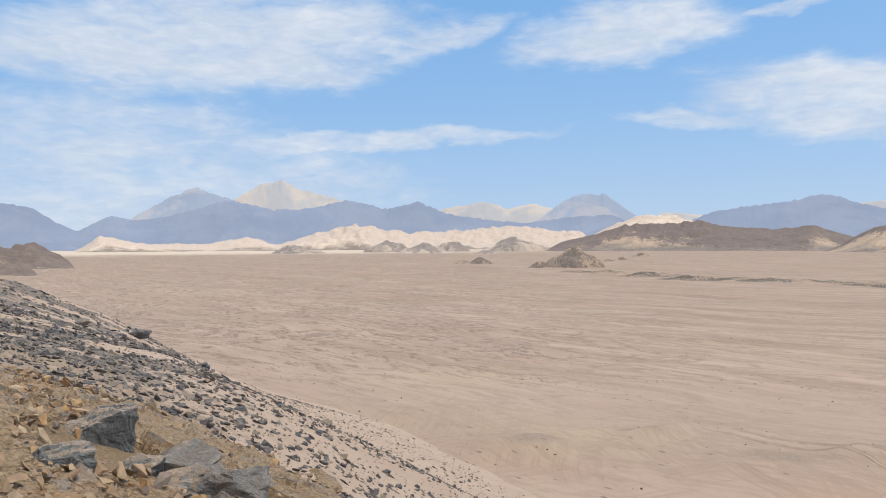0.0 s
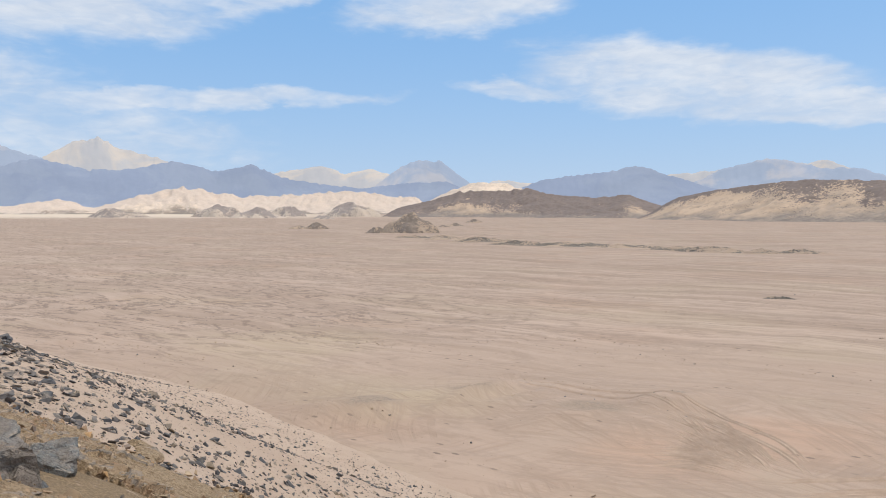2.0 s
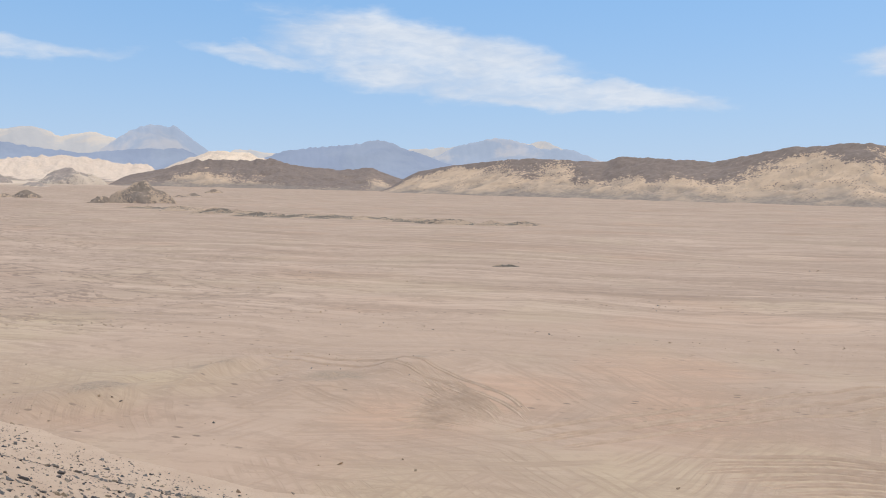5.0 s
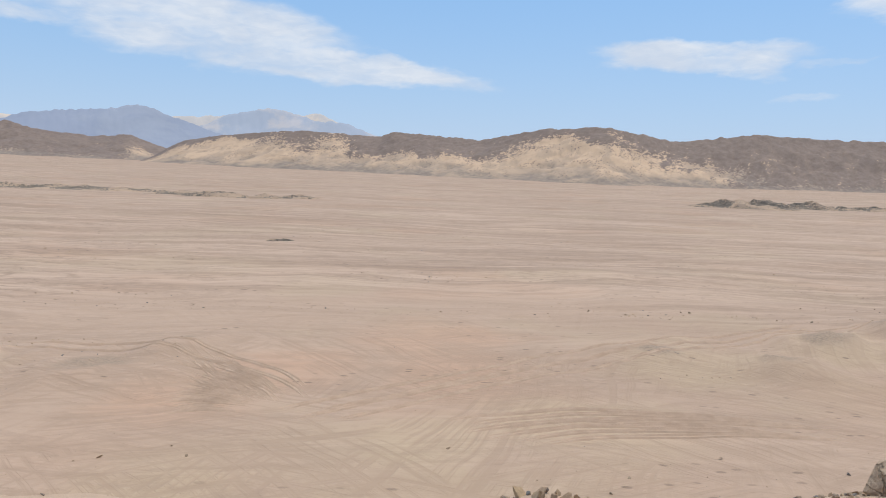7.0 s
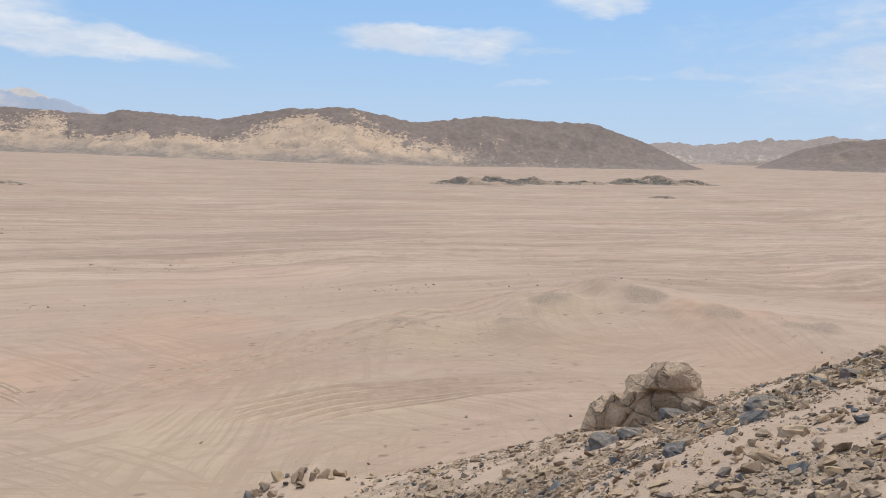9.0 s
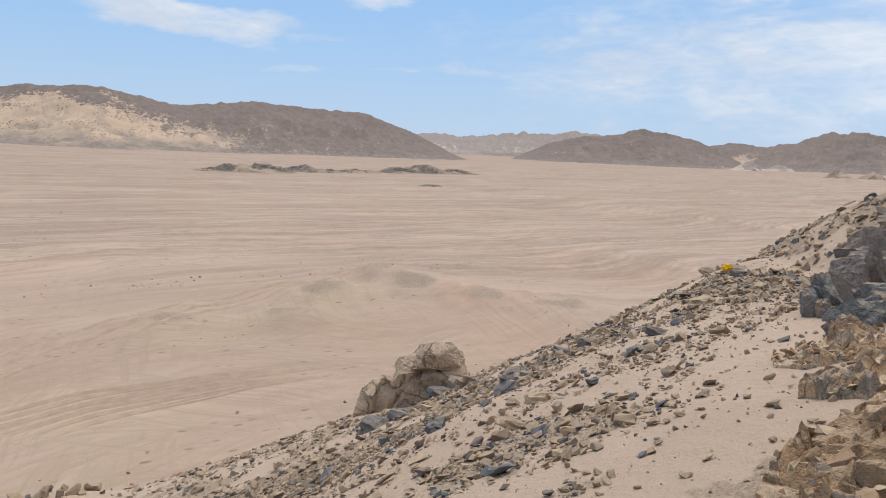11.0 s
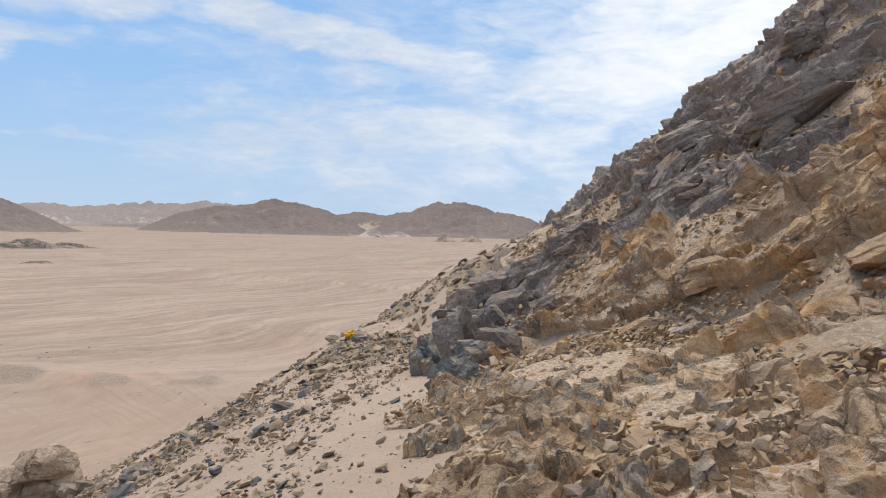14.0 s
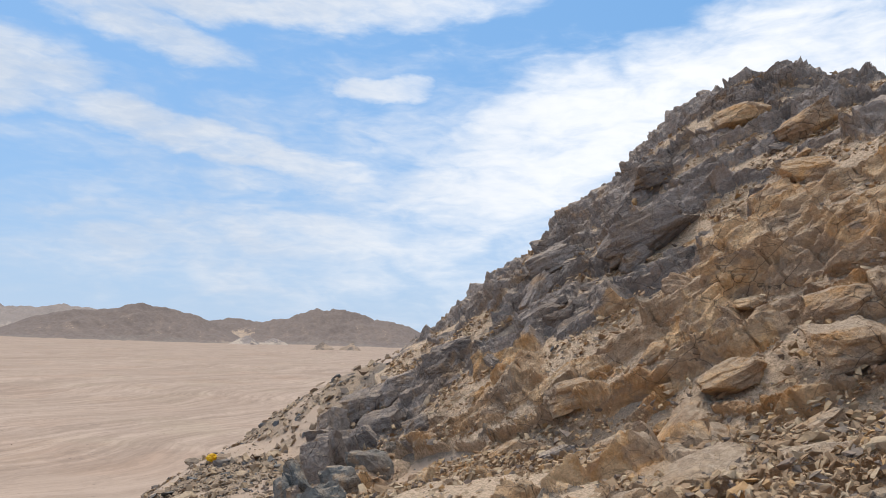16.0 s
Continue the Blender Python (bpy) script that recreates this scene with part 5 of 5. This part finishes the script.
for k in range(46):
    f = (k / 45 - 0.5)
    x, y = 15.9 + 2.3 * f + rng.gauss(0, 0.25), 10.7 - 3.0 * f + rng.gauss(0, 0.3)
    s = rng.uniform(0.18, 0.52)
    part("stone", shape_mesh(k % 28, M_STONE_PIECE), knot, Matrix.Translation((x, y, top_z(x, y) + s * 0.12)) @ pose(0, 0, 0, rng.uniform(-30, 30), 35 + rng.uniform(-30, 30), rng.uniform(0, 360)) @ Matrix.Diagonal((s, s, s, 1)))

# loose boulders on the slope: plan, size
for k, (x, y, s) in enumerate([(13.2, -1.1, 0.8), (12.6, -1.9, 0.5), (11.5, -2.1, 0.6), (10.8, -1.0, 0.45), (17.4, -0.3, 0.9), (18.4, 1.6, 0.8), (8.4, 0.2, 0.42), (7.6, -0.9, 0.4), (12.0, -4.0, 0.55), (13.3, -5.1, 0.5), (15.5, -5.3, 0.6), (16.3, -5.9, 0.7), (10.2, -2.8, 0.4), (6.7, -0.6, 0.36), (14.6, -3.2, 0.5), (9.2, -0.7, 0.45),
                               (-9, 24, 0.9), (-11, 30, 1.1), (-7, 21, 0.7), (-14, 33, 1.2), (-8.5, 33, 0.9), (-5.5, 30, 0.8), (-12, 24, 0.8), (-6.1, 38, 1.0), (-17, 41, 1.3), (19.2, 0.4, 1.1), (19.6, -0.1, 0.9), (16.1, 1.8, 1.0), (16.2, 1.2, 0.8)]):
    me = block_mesh(900 + k, M_SLATE_PIECE if k > 15 or k % 3 == 0 else M_STONE_PIECE, 0.0, 3, 0.1)
    b = new("boulder", me)
    r = random.Random(k)
    b.matrix_world = pose(x, y, top_z(x, y) + s * 0.06, r.uniform(-20, 20), r.uniform(-20, 20), r.uniform(0, 360)) @ Matrix.Diagonal((s * 0.8, s * 0.55, s * 0.36, 1))
    tagged(b, "dark slaty boulder lying on the sandy slope" if k > 15 else "angular brown boulder lying on the sandy slope", "boulder", "boulders on the slope")


# ---- yellow litter caught among the stones ----
def plastic():
    m, n = material("yellow_plastic", 0.4)
    n.put(n.shader.inputs["Base Color"], n.mix(n.ramp(n.noise(n.p, 12.0, 3), 0.4, 0.7), (0.85, 0.50, 0.02), (0.75, 0.40, 0.02)))
    return m


bm = bmesh.new()
bmesh.ops.create_icosphere(bm, subdivisions=4, radius=1)
for v in bm.verts:
    c = noise.fractal(v.co * 2.3, 1.0, 2.0, 3)
    v.co = Vector((v.co.x * 0.10, v.co.y * 0.08, v.co.z * 0.07)) * (1 + 0.35 * c)
me = bpy.data.meshes.new("plastic_bag")
bm.to_mesh(me)
bm.free()
me.materials.append(plastic())
bag = new("plastic_bag", me)
BX, BY = 13.9, -5.05
bag.matrix_world = pose(BX, BY, top_z(BX, BY) + 0.12, 0, 20, 40)
tagged(bag, "crumpled bright yellow plastic bag among the stones", "litter")


# ---- rock mounds standing out of the plain ----
def knoll(name, label, az, r, high, wide, seed, deep=1.0, rugged=0.18, mat=None, cover=0.25, group="", n=54, bare=1.0):
    a = radians(az)
    cx, cy = r * math.sin(a), r * math.cos(a)
    U, V = np.meshgrid(np.linspace(-1.35, 1.35, n), np.linspace(-1.35, 1.35, n))
    lum = fbm(U * 2.2 + seed, V * 2.2, 0, 5, seed, 0.6)
    d = np.hypot(U, V) * (1 + 0.25 * fbm(U * 1.2, V * 1.2 + seed, 0, 3, seed + 1))
    t = np.clip(1 - d, 0, 1)
    h = (1 - np.clip(d, 0, 1) ** 1.3) * (1 + rugged * lum) + 0.3 * rugged * lum * step(0, 0.2, t) - 0.05 * (1 - step(0, 0.06, t)) - np.clip(d - 1, 0, 1) * 1.5
    x = cx + U * wide * math.cos(a) + V * wide * deep * math.sin(a)
    y = cy - U * wide * math.sin(a) + V * wide * deep * math.cos(a)
    z = plain_z(x, y) + h * high
    ob = sheet(name, x, y, z, mat or M_HILL, smooth=high > 6, attrs={"sand": cover * (1 - bare * t) + 0.2 * lum, "talus": 0 * t, "run": 0.5 * lum, "foot": 0 * t})
    return tagged(ob, label, "rock mound", group)


knoll("rock_mound", "steep dark brown rock mound rising from the plain", 10.3, 457, 12.6, 17.0, 3, 1.0, 0.05, cover=0.42, n=90, mat=M_KNOLL, bare=0.6)
knoll("rock_mound", "small dark rock mound beside the big one", 7.6, 460, 3.4, 7.5, 4, mat=M_KNOLL)
MOUNDS_FAR = [(-11.7, 1500, 18, 40), (-4.4, 1600, 29, 46), (-1.5, 1350, 17, 46), (0.7, 1650, 26, 40), (5.4, 1600, 33, 60), (3.4, 1150, 6.5, 20), (2.9, 560, 4.6, 9), (1.6, 570, 2.4, 7), (15.3, 830, 4.2, 10), (13.8, 640, 2.4, 9), (12.8, 620, 1.6, 7),
              (116.3, 950, 9, 17), (118.5, 960, 8, 15), (110.6, 1280, 14, 26), (112.6, 1350, 12, 26), (-10.2, 1520, 9, 30), (9.4, 700, 2.2, 10)]
for k, (az, r, h, w) in enumerate(MOUNDS_FAR):
    # extra sand cover and M_HAZY stand in for haze on the far ones
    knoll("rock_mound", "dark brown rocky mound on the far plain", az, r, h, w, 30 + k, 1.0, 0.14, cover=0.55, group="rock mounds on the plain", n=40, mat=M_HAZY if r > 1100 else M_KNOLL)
BARS = [(11.5, 370, 1.3, 9), (13.6, 345, 1.0, 8), (15.9, 320, 1.5, 8), (18.6, 300, 1.4, 7), (21.1, 288, 1.3, 8), (24.3, 283, 1.0, 9), (27.6, 277, 1.1, 8), (30.6, 263, 1.0, 7), (33.2, 254, 1.5, 6.5), (36.6, 250, 1.0, 5), (39.2, 252, 0.9, 5),
        (71.5, 325, 2.2, 10), (74.0, 330, 2.8, 11), (76.8, 345, 2.4, 10), (79.3, 358, 2.0, 9), (81.2, 368, 1.8, 8), (84.6, 392, 2.4, 10), (86.6, 405, 2.8, 11), (88.6, 420, 2.0, 9), (87.1, 264, 0.8, 3.2), (37.9, 115, 0.4, 1.3)]
for k, (az, r, h, w) in enumerate(BARS):
    knoll("rock_hummock", "low line of dark broken rock poking through sand", az, r, h * 1.0, w * 1.75, 60 + k, 0.4, 0.5, mat=M_BAR, cover=0.44, bare=0.4, group="rock hummocks across the plain", n=44)


# ---- wheel tracks ----
def rut_sand():
    """Loosened sand, paler also in place of the light on the tracks' raised edges."""
    m, n = material("rut_sand", 0.95)
    c = n.mix(n.ramp(n.noise(n.p, 1.2, 5, 0.6), 0.35, 0.65), (0.415, 0.303, 0.222), (0.475, 0.35, 0.26))
    n.put(n.shader.inputs["Base Color"], c)
    n.put(n.shader.inputs["Normal"], bump(n, n.noise(n.p, 7.0, 5, 0.7), 0.5, 0.03))
    return m


M_RUT = rut_sand()


def ruts(paths, gauge=1.6):
    """Pairs of shallow wheel ruts with thrown-up edges along plan curves."""
    prof = [(-0.24, -0.05), (-0.14, 0.05), (-0.06, -0.015), (0.06, -0.015), (0.14, 0.05), (0.24, -0.05)]
    for path in paths:
        vs, fs = [], []
        p = np.array(path, float)
        t = np.arange(len(p))
        fine = np.linspace(0, len(p) - 1, max(12, int(np.hypot(*np.diff(p, axis=0).T).sum() / 0.5)))
        q = p
        x, y = [np.interp(fine, t, q[:, k]) for k in (0, 1)]
        for _ in range(6):
            x[1:-1], y[1:-1] = (x[:-2] + 2 * x[1:-1] + x[2:]) / 4, (y[:-2] + 2 * y[1:-1] + y[2:]) / 4
        dx, dy = np.gradient(x), np.gradient(y)
        L = np.hypot(dx, dy)
        nx, ny = -dy / L, dx / L
        fade = np.minimum(1, np.minimum(np.arange(len(x)), np.arange(len(x))[::-1]) / 8)
        for s in (-gauge / 2, gauge / 2):
            base = sum(len(v) for v in vs)
            rows = []
            for o, h in prof:
                px, py = x + nx * (s + o), y + ny * (s + o)
                rows.append(np.stack([px, py, plain_z(px, py) + (h + 0.02) * fade - 0.07 * (1 - fade)], axis=-1))
            g = np.stack(rows, axis=1)
            n, m = g.shape[:2]
            vs.append(g.reshape(-1, 3))
            k = base + np.arange(n * m).reshape(n, m)
            fs.append(np.stack([k[:-1, :-1], k[1:, :-1], k[1:, 1:], k[:-1, 1:]], axis=-1).reshape(-1, 4))
        me = bpy.data.meshes.new("wheel_track")
        me.from_pydata(np.concatenate(vs).tolist(), [], np.concatenate(fs).tolist())
        me.materials.append(M_RUT)
        tagged(new("wheel_track", me), "pair of vehicle ruts pressed into the sand plain", "wheel track", "vehicle tracks crossing the sand")


rng = random.Random(21)
hub = Vector((21.6, 26.6))
paths = [[(22, 26), (26, 25), (32, 24), (39, 22), (48, 19), (55, 16), (63, 11), (75, 4)], [(20, 27.5), (26, 26.5), (33, 25), (40, 23.5), (49, 20.5), (57, 17), (66, 13)],
         [(24, 29), (25, 33), (24.5, 38), (22, 43), (14, 52)], [(22.5, 27), (24, 31), (23.5, 36), (21, 41)]]
for k in range(4):
    paths.append([(24 + 0.5 * k, 21 - 1.1 * k), (28 + 0.4 * k, 19.4 - 1.2 * k), (31.5 + 0.4 * k, 17 - 1.3 * k), (35 + 0.5 * k, 12.5 - 1.2 * k), (38 + 0.7 * k, 7.5 - k)])
for k in range(18):
    p0 = Vector((15.0 + 0.55 * k + rng.gauss(0, 0.4), 31.5 + 0.42 * k + rng.gauss(0, 0.7)))
    p1 = Vector((20.6 + 0.2 * k, 33.2 + 0.2 * k + rng.gauss(0, 0.6)))
    p2 = hub + Vector((rng.gauss(0, 0.5) + 0.04 * k, rng.gauss(0, 0.6)))
    paths.append([tuple(p0 * (1 - u) ** 2 + p1 * 2 * u * (1 - u) + p2 * u * u) for u in np.linspace(0, 1, 9)])
ruts(paths)
